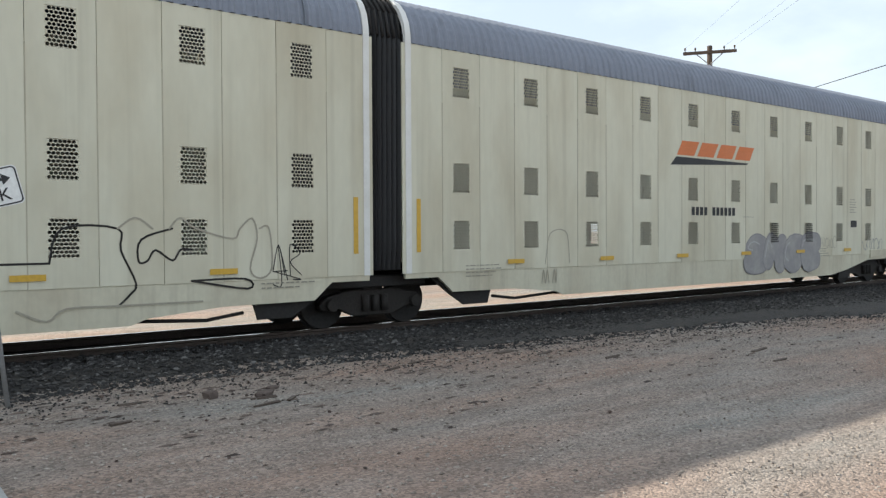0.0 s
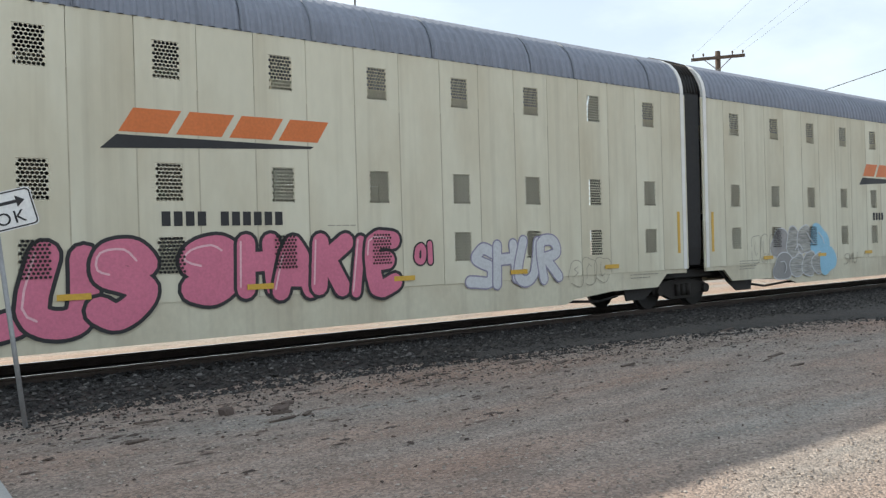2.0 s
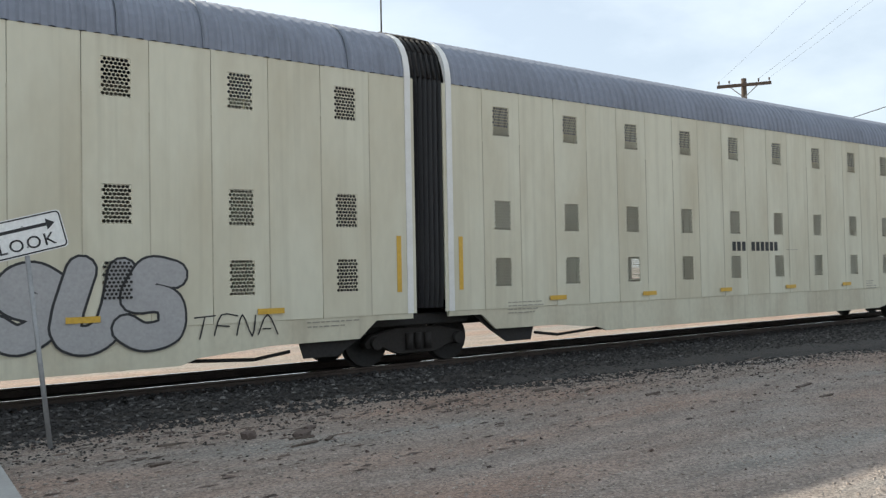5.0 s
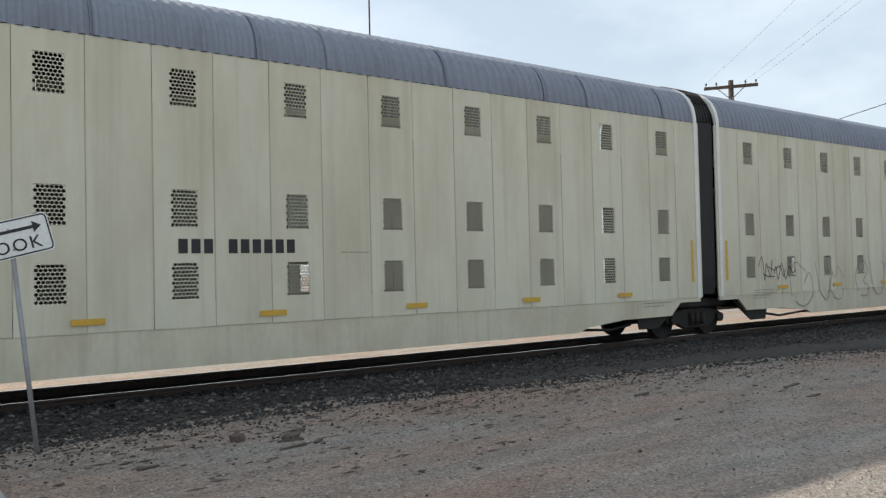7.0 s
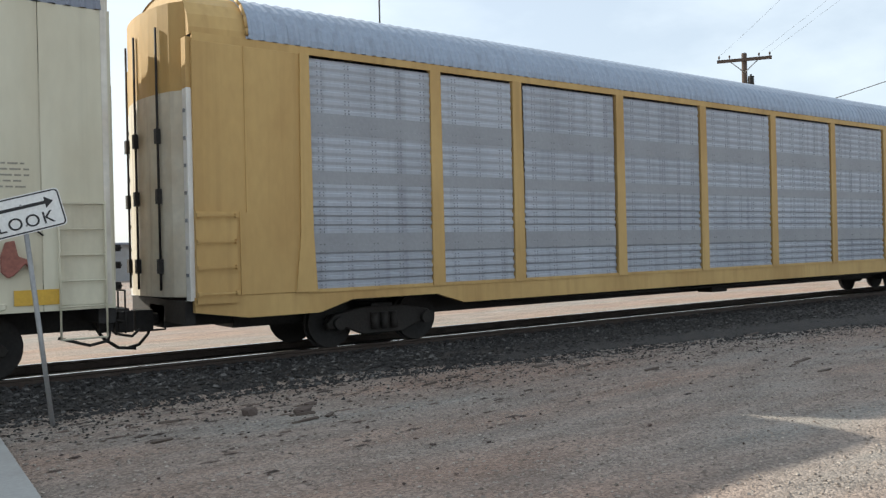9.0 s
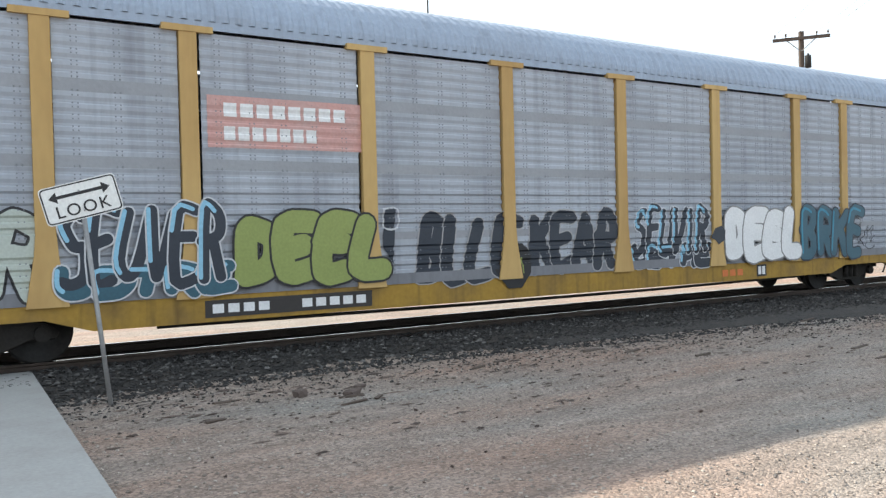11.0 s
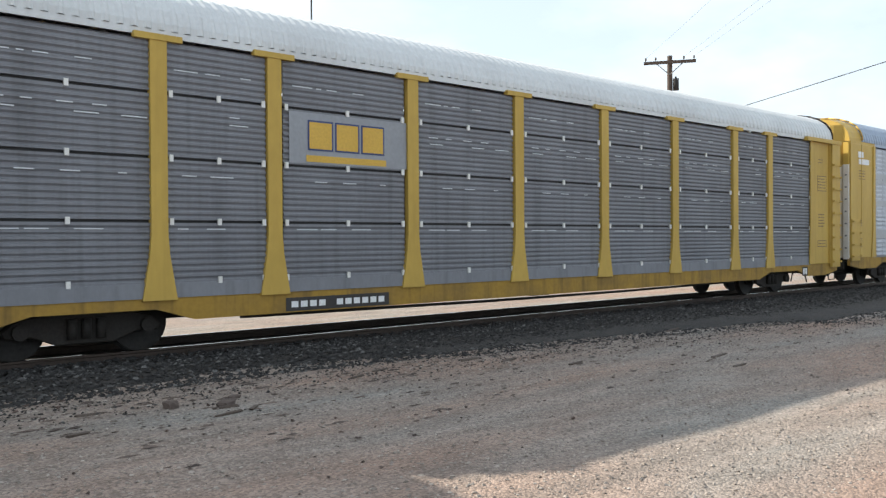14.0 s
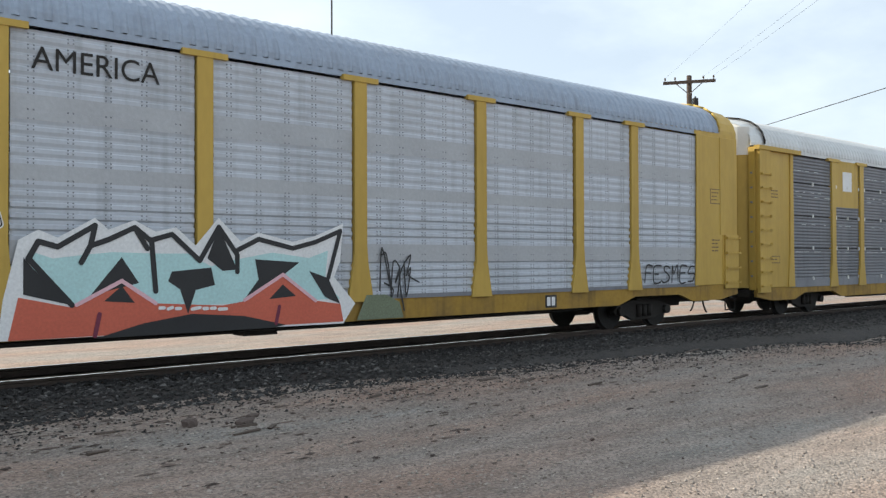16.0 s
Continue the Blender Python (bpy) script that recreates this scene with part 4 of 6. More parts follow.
    for y in (-1.3, -0.95, -0.65):
        tube(bm, (UNIT_B + 0.28, y, 0.55), (UNIT_B + 0.28, y, 1.15), 0.014, 5)
    tube(bm, (UNIT_B + 0.28, -1.3, 1.15), (UNIT_B + 0.28, -0.65, 1.15), 0.014, 5)
    for k in range(4):
        box(bm, UNIT_B + 0.1, UNIT_B + 0.24, -0.62 + 0.3 * k, -0.48 + 0.3 * k, 0.52 + 0.06 * (k % 2), 0.74)
    pipe(bm, [(UNIT_B - 0.6, -1.3, 0.55), (UNIT_B - 0.2, -1.3, 0.42), (UNIT_B + 0.05, -1.25, 0.46), (UNIT_B + 0.12, -1.2, 0.68)], 0.022)
    pipe(bm, [(UNIT_B + 0.12, -0.7, 0.7), (UNIT_B + 0.3, -0.72, 0.5), (UNIT_B + 0.55, -0.66, 0.44), (UNIT_B + 0.7, -0.5, 0.52)], 0.02)
    out["coupler"] = mesh_of("coupler", bm, STEEL_DARK)
    bm = bmesh.new()
    slab(bm, [(1.0, 0.84), (1.45, 0.52), (1.8, 0.30), (2.4, 0.30), (2.5, 0.62), (2.5, 0.84)], -1.40, -1.36)
    box(bm, 4.6, 15.5, -1.40, 1.40, 0.44, 0.60)
    pipe(bm, [(2.6, -1.3, 0.42), (3.2, -1.3, 0.34), (4.3, -1.3, 0.40), (5.2, -1.3, 0.36)], 0.03)
    box(bm, 15.4, 17.6, -1.25, -0.9, 0.34, 0.52)
    box(bm, 16.5, 17.2, -1.3, -0.8, 0.24, 0.44)
    out["underframe"] = mesh_of("underframe", bm, STEEL_DARK)
    return out


CM = cream_meshes()


def cream_unit(parent, sgn):
    """Half of the articulated wagon; sgn -1 runs towards smaller x from the joint."""
    body = new("body")
    body.parent = parent
    turn = pose(0, 0, 0) if sgn > 0 else pose(0, 0, 0, 0, 0, 180)
    body.matrix_basis = turn
    front = 1 if sgn > 0 else -1
    share("roof", CM["roof"], parent=body, label="grey corrugated sheet-metal roof")
    for side in (-1, 1):
        for k in range(23):
            x = V0 - PITCH / 2 + k * PITCH / 2
            if k % 2 and not (sgn > 0 and k == 21):
                share("vent_panel", CM["vent_panel"], parent=body, m=pose(x, side * 1.51, 0))
            else:
                share("panel", CM["panel"], parent=body, m=pose(x, side * 1.51, 0))
        bm = bmesh.new()
        box(bm, UNIT_A + 0.12, V0 - PITCH * 0.75 + 0.0, side * 1.525 - 0.015, side * 1.525 + 0.0, 0.93, EAVE) if V0 - PITCH * 0.75 > UNIT_A + 0.14 else None
        xe = V0 - PITCH / 2 + 22 * PITCH / 2 + PITCH / 4 + 0.004
        box(bm, xe, UNIT_B, side * 1.51 - 0.015, side * 1.51 + 0.015, 0.93, EAVE)
        part("panel", bm, CREAM, body)
        # raised seams beside the vents
        bm = bmesh.new()
        rng = random.Random(side + 5)
        for k in range(23):
            x = V0 - PITCH / 4 + k * PITCH / 2
            z1 = rng.choice((4.0, 4.15, 3.95))
            box(bm, x - 0.009, x + 0.009, side * 1.524 - 0.004, side * 1.524 + 0.004, 0.95 + rng.choice((0, 0.35)), z1)
        part("seam", bm, SEAM, body)
        for k in range(10 if sgn > 0 else 11):
            for a, b in ROWS:
                near = side * sgn < 0
                # most vents on the unseen far side are closed to darken the inside
                open_vent = near or (k * 3 + int(a * 2)) % 7 == 0
                share("vent", CM["vent" if open_vent else "light_block"], parent=body, m=pose(V0 + k * PITCH, side * 1.52, (a + b) / 2, 0, 0, 0 if side < 0 else 180))
    share("sill", CM["sill"], parent=body, label="dusty cream lower side sill")
    share("centre_sill", CM["centre_sill"], parent=body)
    for z in (0.95, 2.15, 3.95):
        share("deck", CM["deck"], parent=body, m=pose(0, 0, z))
    share("end_cap", CM["end_cap"], parent=body)
    for z in (1.15, 1.45, 1.7):
        share("latch", CM["latch"], parent=body, m=pose(UNIT_B + 0.3, -0.62 * sgn, z))
    for k in range(1, 17) if sgn < 0 else ():
        share("roof_rib", CM["roof_rib"], parent=body, m=pose(UNIT_A + 1.215 * k, 0, 0))
    share("end_arch", CM["end_arch"], parent=body, label="white arched end frame")
    share("end_door", CM["end_door"], parent=body, label="grey folding end door with rust marks")
    for x, y in CM["door_posts"]:
        share("door_post", CM["door_post"], parent=body, m=pose(x, y, 0))
    for x, y in CM["lock_rods"]:
        share("lock_rod", CM["lock_rod"], parent=body, m=pose(x, y, 0))
    for y in (-1.435, 1.435):
        share("corner_post", CM["corner_post"], parent=body, m=pose(0, y, 0))
        for z in (1.3, 1.9, 2.6, 3.4, 4.2, 4.8):
            share("hinge", CM["hinge"], parent=body, m=pose(0, y, z))
    # these sit on the side away from the far yard, so the turned unit takes mirrored copies
    for nm, lb in (("underframe", ""), ("coupler", "dark coupler with a hanging air hose"), ("ladder", "cream side ladder")):
        me = CM[nm]
        if sgn < 0:
            me = CM.get(nm + "_m")
            if me is None:
                me = CM[nm].copy()
                me.transform(Matrix.Diagonal((1, -1, 1, 1)))
                me.flip_normals()
                CM[nm + "_m"] = me
        share(nm, me, parent=body, label=lb)
    return body


def cream_wagon(label):
    car = tagged(new("auto_rack_wagon"), label, "train wagon", "wagons of the train")
    cream_unit(car, 1)
    cream_unit(car, -1)
    # bellows over the joint
    bm = bmesh.new()
    arc = [(-1.36, 1.0), (-1.40, 1.4), (-1.42, 4.9)] + [(y * 0.93, z - 0.06) for y, z in CM["arc"][1:]]
    full = arc + [(-y, z) for y, z in reversed(arc[:-1])]
    rings = []
    for i in range(17):
        x = -0.42 + 0.84 * i / 16
        s = 1.0 if i % 2 else 0.955
        rings.append([bm.verts.new((x, y * s, z + (0.07 if i % 2 and z > 5 else 0))) for y, z in full])
    for a, b in zip(rings, rings[1:]):
        for k in range(len(full) - 1):
            bm.faces.new((a[k], a[k + 1], b[k + 1], b[k]))
    part("bellows", bm, RUBBER, car, "black rubber bellows between the two bodies")
    bm = bmesh.new()
    for x in (-0.36, -0.24, -0.12, 0.0, 0.12, 0.24, 0.36):
        pts = [(-1.40, 5.05), (-1.30, 5.5), (-1.05, 5.8), (-0.6, 5.98), (0, 6.05)]
        pipe(bm, [(x, y, z) for y, z in pts], 0.03, 5)
    part("bellows_rib", bm, STEEL_DARK, car)
    bm = bmesh.new()
    box(bm, -1.05, 1.05, -1.2, 1.2, 0.70, 0.9)
    part("articulation_frame", bevelled(bm, 0.02), STEEL_DARK, car)
    truck(car, 0.0)
    truck(car, -18.7)
    truck(car, 18.7)
    # markings that all of these wagons carry on the visible side
    for s in (-1, 1):
        plate(car, s * 0.66 - 0.045, s * 0.66 + 0.045, 1.3, 2.25, AMBER, name="reflector", label="tall amber reflector strip")
        for k in range(6):
            x = s * (3.02 + 2.7 * k)
            plate(car, x - 0.22, x + 0.22, 1.04, 1.125, AMBER, y=-1.552, t=0.003, name="reflector", label="amber reflector strip")
    small_print(car, 1.75, 1.02, 0.9, 4, 0.065)
    small_print(car, -2.4, 0.86, 1.0, 2, 0.07)
    small_print(car, 14.9, 1.12, 0.55, 4, 0.065)
    small_print(car, 19.35, 2.84, 0.7, 5, 0.075)
    small_print(car, 11.0, 2.0, 0.6, 1, 0.05)
    small_print(car, -9.9, 2.0, 0.6, 1, 0.05)
    small_print(car, 16.7, 2.55, 0.42, 6, 0.075)
    bm = bmesh.new()
    slab(bm, [(16.76, 1.74), (17.13, 1.74), (17.13, 1.94), (16.76, 1.94)], -1.527, -1.53)
    part("marking", bm, BLACK, car)
    # hand brake, rod, notices and covers at the wagon's ends
    bm = bmesh.new()
    slab(bm, [(19.64, 1.46), (19.72, 1.38), (19.80, 1.42), (19.92, 1.56), (20.02, 1.45), (19.98, 1.6), (19.84, 1.66), (19.80, 1.86), (19.70, 1.84), (19.64, 1.66)], -1.535, -1.62)
    part("brake_lever", bevelled(bm, 0.01), FADED_RED, car, "red hand brake lever housing")
    bm = bmesh.new()
    pipe(bm, [(19.23, -1.56, 2.08), (19.95, -1.56, 2.08), (20.15, -1.56, 1.92)], 0.012)
    part("grab_rail", bm, STEEL_DARK, car)
    plate(car, 19.79, 20.36, 1.02, 1.22, AMBER, y=-1.535, name="notice", label="yellow notice plate")
    plate(car, 19.11, 19.19, 1.31, 2.15, AMBER, name="reflector", label="tall amber reflector strip")
    plate(car, -20.3, -19.81, 1.05, 1.22, AMBER, y=-1.535, name="notice", label="yellow notice plate")
    plate(car, -20.14, -20.06, 1.34, 2.17, AMBER, name="reflector", label="tall amber reflector strip")
    plate(car, -18.03, -17.77, 1.0, 1.23, BLACK, name="marking")
    bm = bmesh.new()
    slab(bm, [(-19.6, 0.86), (-18.2, 0.86), (-18.15, 1.26), (-19.6, 1.26)], -1.515, -1.56)
    part("bearing_cover", bevelled(bm, 0.012), CREAM, car)
    bm = bmesh.new()
    slab(bm, [(19.0, 0.86), (18.0, 0.8), (18.0, 1.06), (19.7, 1.06), (19.7, 0.98)], -1.515, -1.55)
    part("bearing_cover", bevelled(bm, 0.01), CREAM_LOW, car)
    return car


def railway_logo(parent, x, z, w, h, y=-1.527, wall=None):
    """Four plain slanted orange blocks over a dark tapering stroke."""
    cw, s = w / 4, 0.62 * h
    for k in range(4):
        a, b = x + k * cw + cw * 0.03, x + (k + 1) * cw - cw * 0.12
        bm = bmesh.new()
        at = lambda px, f: (px + s * f, z + h * f)
        rim = [at(a, 0), at(b, 0), at(b, 1), at(a, 1)]
        flat(bm, rim, y - 0.002)
        face_out(bm)
        if wall:
            drape(bm, *wall)
        part("logo_block", bm, ORANGE, parent, "slanted orange logo block")
    bm = bmesh.new()
    flat(bm, [(x - 0.07 * w, z - 0.72 * h), (x + 0.93 * w, z - 0.32 * h), (x + 0.95 * w, z - 0.2 * h), (x + 0.0 * w, z - 0.12 * h)], y - 0.002)
    face_out(bm)
    if wall:
        drape(bm, *wall)
    part("logo_stroke", bm, BLACK, parent)


# ---- the yellow-framed wagon with corrugated panels ----
POSTS = (-8.95, -7.05, -4.2, -1.4, 1.4, 4.2, 7.05, 8.95)
END_X = 13.3


def corrugation(z0, z1, pitch, depth, bands, low=2.3):
    """Fold heights and depth of a horizontally corrugated side: ridges in groups with flat bands between, folded deeper below low."""
    pts = []
    z = z0
    edges = sorted(bands)
    while z < z1 - 1e-6:
        hit = [b for b in edges if b[0] <= z + 1e-6 < b[1]]
        if hit:
            deep = hit[0][2] if len(hit[0]) > 2 else 0.0
            pts.append((z, deep))
            z = min(hit[0][1], z1)
            pts.append((z - 0.004, deep))
            continue
        nxt = min([q[0] for q in edges if q[0] > z + 1e-6], default=9.0)
        if nxt < z + pitch * 0.99:
            pts += [(z, 0.0), (nxt - 0.001, 0.0)]
            z = nxt
            continue
        deep = depth * (2.1 if z < low else 1.0)
        pts += [(z, 0.0), (z + pitch * 0.34, 0.0), (z + pitch * 0.46, deep), (z + pitch * (0.80 if z < low else 0.68), deep)]
        z += pitch
    pts = sorted(set((round(a, 4), b) for a, b in pts if a < z1)) + [(z1, 0.0)]
    return pts


def wall_of(pts):
    zs, ys = [p[0] for p in pts], [p[1] for p in pts]
    return zs, lambda z: float(np.interp(z, zs, ys))


def side_panel_mesh(name, w, pts, material, studs=0, brackets=(), band=None):
    bm = bmesh.new()
    n = len(pts)
    a = [bm.verts.new((-w / 2, y, z)) for z, y in pts]
    b = [bm.verts.new((w / 2, y, z)) for z, y in pts]
    for i in range(n - 1):
        f = bm.faces.new((a[i], b[i], b[i + 1], a[i + 1]))
        if pts[i + 1][0] - pts[i][0] > 0.1 and pts[i][1] == pts[i + 1][1]:
            f.material_index = 3
        # recess faces are black: the shade inside an open slot, put into the colour
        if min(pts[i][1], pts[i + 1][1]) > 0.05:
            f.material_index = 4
    for s in range(studs):
        for x in (-w / 2 + w * (s + 0.5) / studs - 0.035, -w / 2 + w * (s + 0.5) / studs + 0.035):
            for i in range(0, n - 1):
                z = pts[i][0]
                if pts[i][1] == 0.0:
                    box(bm, x - 0.009, x + 0.009, -0.006, 0.004, z + 0.006, z + 0.026, 1)
    for z in brackets:
        for x in (-w / 2 + 0.05, 0.0, w / 2 - 0.05):
            box(bm, x - 0.03, x + 0.03, -0.03, 0.0, z - 0.05, z + 0.05, 2)
    # broken rows of pale strips, painted daylight where slots let it through
    rng = random.Random(int(w * 100))
    for z in (4.17, 3.55, 3.43, 2.62, 1.83) if brackets else ():
        x = -w / 2 + rng.uniform(0.1, 0.3)
        while x < w / 2 - 0.3:
            ln = rng.uniform(0.08, 0.4)
            if rng.random() < 0.62:
                box(bm, x, x + ln, -0.006, 0.002, z - 0.008, z + 0.008, 5)
            x += ln + rng.uniform(0.06, 0.35)
    return mesh_of(name, bm, [material, STUD, WHITE, band or material, BLACK, DAYLIGHT_DASH])


def yellow_meshes(key, frame_mat, panel_mat, roof_mat, pts, top, sill_top, sill_low, studs, smooth_posts, eave, brackets=(), band=None):
    out = {"key": key, "pts": pts, "top": top, "sill_top": sill_top, "sill_low": sill_low, "mat": frame_mat}
    for w in (2.5, 1.62):
        out[w] = side_panel_mesh("side_panel", w, pts, panel_mat, studs if w > 2 else max(0, studs - 2), brackets, band)
    arc = [(-1.50, eave), (-1.50, eave + 0.10), (-1.44, eave + 0.30), (-1.30, eave + 0.50), (-1.08, eave + 0.66), (-0.78, eave + 0.78), (-0.4, eave + 0.86), (0, eave + 0.88)]
    # two kinds of end: a plain one under a yellow roof sheet, and one with a ladder column under a long beam
    plain_end = key in ("smooth", "bright")
    cut = 0.85 if plain_end else 0.36
    out["plain_end"] = plain_end
    out["arc"], out["roof"] = arc, roof_mesh("roof", -END_X + cut, END_X - cut, arc, 0.2, 0.024, roof_mat)
    bm = bmesh.new()
    if smooth_posts:
        slab(bm, [(-0.13, sill_top - 0.02), (0.13, sill_top - 0.02), (0.11, top), (-0.11, top)], -1.53, -1.44)
    else:
        slab(bm, [(-0.26, sill_top - 0.05), (0.26, sill_top - 0.05), (0.15, sill_top + 0.6), (0.125, sill_top + 0.9), (0.125, top), (-0.125, top), (-0.125, sill_top + 0.9), (-0.15, sill_top + 0.6)], -1.55, -1.44)
        slab(bm, [(-0.36, top - 0.06), (0.36, top - 0.06), (0.36, top + 0.03), (-0.36, top + 0.03)], -1.565, -1.45)
    out["post"] = mesh_of("post", bm, frame_mat)
    bm = bmesh.new()
    low = [(-END_X - 0.02, sill_top), (-END_X - 0.02, sill_low + 0.12), (-END_X + 0.8, sill_low), (-11.3, sill_low), (-10.7, sill_low + 0.18), (-9.0, sill_low + 0.18), (-8.4, sill_low), (8.4, sill_low), (9.0, sill_low + 0.18), (10.7, sill_low + 0.18), (11.3, sill_low), (END_X - 0.8, sill_low), (END_X + 0.02, sill_low + 0.12), (END_X + 0.02, sill_top)]
    slab(bm, low, -1.50, -1.40)
    slab(bm, low, 1.40, 1.50)
    out["sill"] = mesh_of("sill", bm, SILL_DIRT if not smooth_posts else frame_mat)
    bm = bmesh.new()
    box(bm, -END_X, END_X, -1.46, 1.46, sill_top - 0.16, sill_top - 0.04)
    box(bm, -END_X + 1, END_X - 1, -0.4, 0.4, 0.42, sill_top - 0.16)
    for x in (-6, -3, 0, 3, 6):
        box(bm, x - 0.1, x + 0.1, -1.38, 1.38, sill_low + 0.02, sill_top - 0.17)
    pipe(bm, [(-7.5, -1.2, sill_low - 0.04), (-2, -1.2, sill_low - 0.08), (2.5, -1.2, sill_low - 0.08), (7.5, -1.2, sill_low - 0.04)], 0.03)
    box(bm, -0.5, 0.1, -1.0, -0.6, 0.42, 0.56)
    out["underframe"] = mesh_of("underframe", bm, STEEL_DARK)
    bm = bmesh.new()
    box(bm, -END_X + 0.3, END_X - 0.3, -1.42, 1.42, 0, 0.06)
    out["deck"] = mesh_of("deck", bm, STEEL_DARK)
    # plain end bay of the side
    bm = bmesh.new()
    slab(bm, [(-(END_X - 11.5) / 2, sill_top), ((END_X - 11.5) / 2, sill_top), ((END_X - 11.5) / 2, top), (-(END_X - 11.5) / 2, top)], -0.0275, 0.0275)
    bevelled(bm, 0.008)
    out["end_bay"] = mesh_of("end_bay", bm, frame_mat)
    bm = bmesh.new()
    slab(bm, [(11.35, sill_top), (11.72, sill_top), (11.62, sill_top + 0.9), (11.58, top), (11.42, top), (11.40, sill_top + 0.9)], -1.545, -1.515)
    if plain_end:
        box(bm, END_X - 0.62, END_X, -1.552, -1.515, sill_top - 0.1, 2.25)
        box(bm, END_X - 0.815, END_X - 0.79, -1.53, -1.515, 2.25, top)
        box(bm, END_X - 0.70, END_X - 0.68, -1.53, -1.515, sill_top, 2.25)
    else:
        # a boxed ladder column standing proud, and the beam over the end bay
        box(bm, END_X - 0.52, END_X + 0.03, -1.60, -1.515, sill_top - 0.12, top - 0.03)
        box(bm, END_X - 0.62, END_X - 0.58, -1.56, -1.515, sill_top, top - 0.03)
        box(bm, 11.1, END_X + 0.08, -1.625, -1.46, top - 0.03, top + 0.085)
    box(bm, 11.38, END_X - 0.02, -1.502, -1.45, top, eave)
    out["end_post"] = mesh_of("end_post", bm, frame_mat)
    bm = bmesh.new()
    # one rung with its two feet
    wide, face = (0.58, -1.552) if plain_end else (0.48, -1.60)
    box(bm, -wide / 2, wide / 2, face - 0.072, face - 0.05, -0.011, 0.011)
    for x in (-wide / 2, wide / 2):
        box(bm, x - 0.022, x + 0.022, face - 0.07, face + 0.004, -0.028, 0.028)
    out["rung"] = mesh_of("rung", bm, frame_mat)
    out["rungs"] = [(END_X - 0.02 - wide / 2, z) for z in [sill_top + 0.05 + 0.38 * k for k in range(4 if plain_end else 9)] if z < top - 0.3]
    # bowed end doors, pale above
    bm = bmesh.new()
    n = 10
    arc_y = [-1.28 + 2.56 * i / n for i in range(n + 1)]
    xs = [END_X - 0.02 + 0.36 * math.sin(math.pi * i / n) ** 0.6 for i in range(n + 1)]
    split = 4.05 if plain_end else top - 0.15
    for nm, z0, z1, mat in (("end_door", sill_top, split, DOOR_PALE if plain_end else frame_mat), ("end_door_top", split, top + 0.62, frame_mat if plain_end else WHITE)):
        bm = bmesh.new()
        lo, hi = [bm.verts.new((xs[i], arc_y[i], z0)) for i in range(n + 1)], [bm.verts.new((xs[i], arc_y[i], z1)) for i in range(n + 1)]
        for i in range(n):
            bm.faces.new((lo[i], lo[i + 1], hi[i + 1], hi[i]))
        out[nm] = mesh_of(nm, bm, mat)
    bm = bmesh.new()
    box(bm, END_X - 0.02, END_X + 0.07, -0.0875, 0.0875, sill_top - 0.05, split)
    box(bm, END_X - 0.02, END_X + 0.07, -0.0875, 0.0875, split, top + 0.05, 2)
    for k in range(8):
        z = sill_top + 0.3 + 0.4 * k
        if z < split - 0.1:
            box(bm, END_X + 0.07, END_X + 0.09, -0.03, 0.03, z, z + 0.05, 1)
    out["door_frame"] = mesh_of("door_frame", bm, [WHITE if plain_end else frame_mat, STUD, frame_mat])
    bm = bmesh.new()
    for i in (2, 5, 8):
        tube(bm, (xs[i] + 0.03, arc_y[i], sill_top + 0.1), (xs[i] + 0.03, arc_y[i], top + 0.3), 0.018, 6)
        for z in (sill_top + 0.35, 2.4, 3.3):
            box(bm, xs[i], xs[i] + 0.07, arc_y[i] - 0.05, arc_y[i] + 0.05, z, z + 0.22)
    out["door_rod"] = mesh_of("door_rod", bm, STEEL_DARK)
    bm = bmesh.new()
    pipe(bm, [(END_X - cut, y * 1.022, z + 0.045) for y, z in arc + [(-y, z) for y, z in reversed(arc[:-1])]], 0.028, 5)
    out["roof_trim"] = mesh_of("roof_trim", bm, frame_mat if plain_end else STEEL_DARK)
    bm = bmesh.new()
    box(bm, END_X, END_X + 0.34, -1.29, -1.2, 0, 0.12)
    out["door_bar"] = mesh_of("door_bar", bm, STEEL_DARK)
    bm = bmesh.new()
    box(bm, -11.5, 11.5, -1.515, -1.47, sill_top - 0.02, pts[0][0] + 0.005)
    out["kick_strip"] = mesh_of("kick_strip", bm, GALV_DARK if not smooth_posts else frame_mat)
    bm = bmesh.new()
    full = arc + [(-y, z) for y, z in reversed(arc[:-1])]
    a = [bm.verts.new((END_X - cut - 0.01, y, z)) for y, z in full]
    b = [bm.verts.new((END_X + 0.02, y * (0.985 if plain_end else 0.9), z - (0.02 if plain_end else 0.1 * (z - eave)))) for y, z in full]
    for i in range(len(full) - 1):
        bm.faces.new((a[i], a[i + 1], b[i + 1], b[i]))
    cap = [bm.verts.new((END_X + 0.0, y * (0.983 if plain_end else 0.898), z - (0.022 if plain_end else 0.1 * (z - eave) + 0.002))) for y, z in full]
    bm.faces.new(cap)
    out["roof_end"] = mesh_of("roof_end", bm, frame_mat if plain_end else ROOF_PALE)
    bm = bmesh.new()
    box(bm, END_X - 1.5, END_X + 0.1, -0.35, 0.35, 0.5, 0.85)
    box(bm, END_X - 0.05, END_X + 0.1, -1.3, 1.3, 0.6, sill_top - 0.05)
    tube(bm, (END_X, 0, 0.62), (END_X + 0.42, 0, 0.62), 0.1, 8)
    box(bm, END_X + 0.2, END_X + 0.46, -0.15, 0.13, 0.46, 0.78)
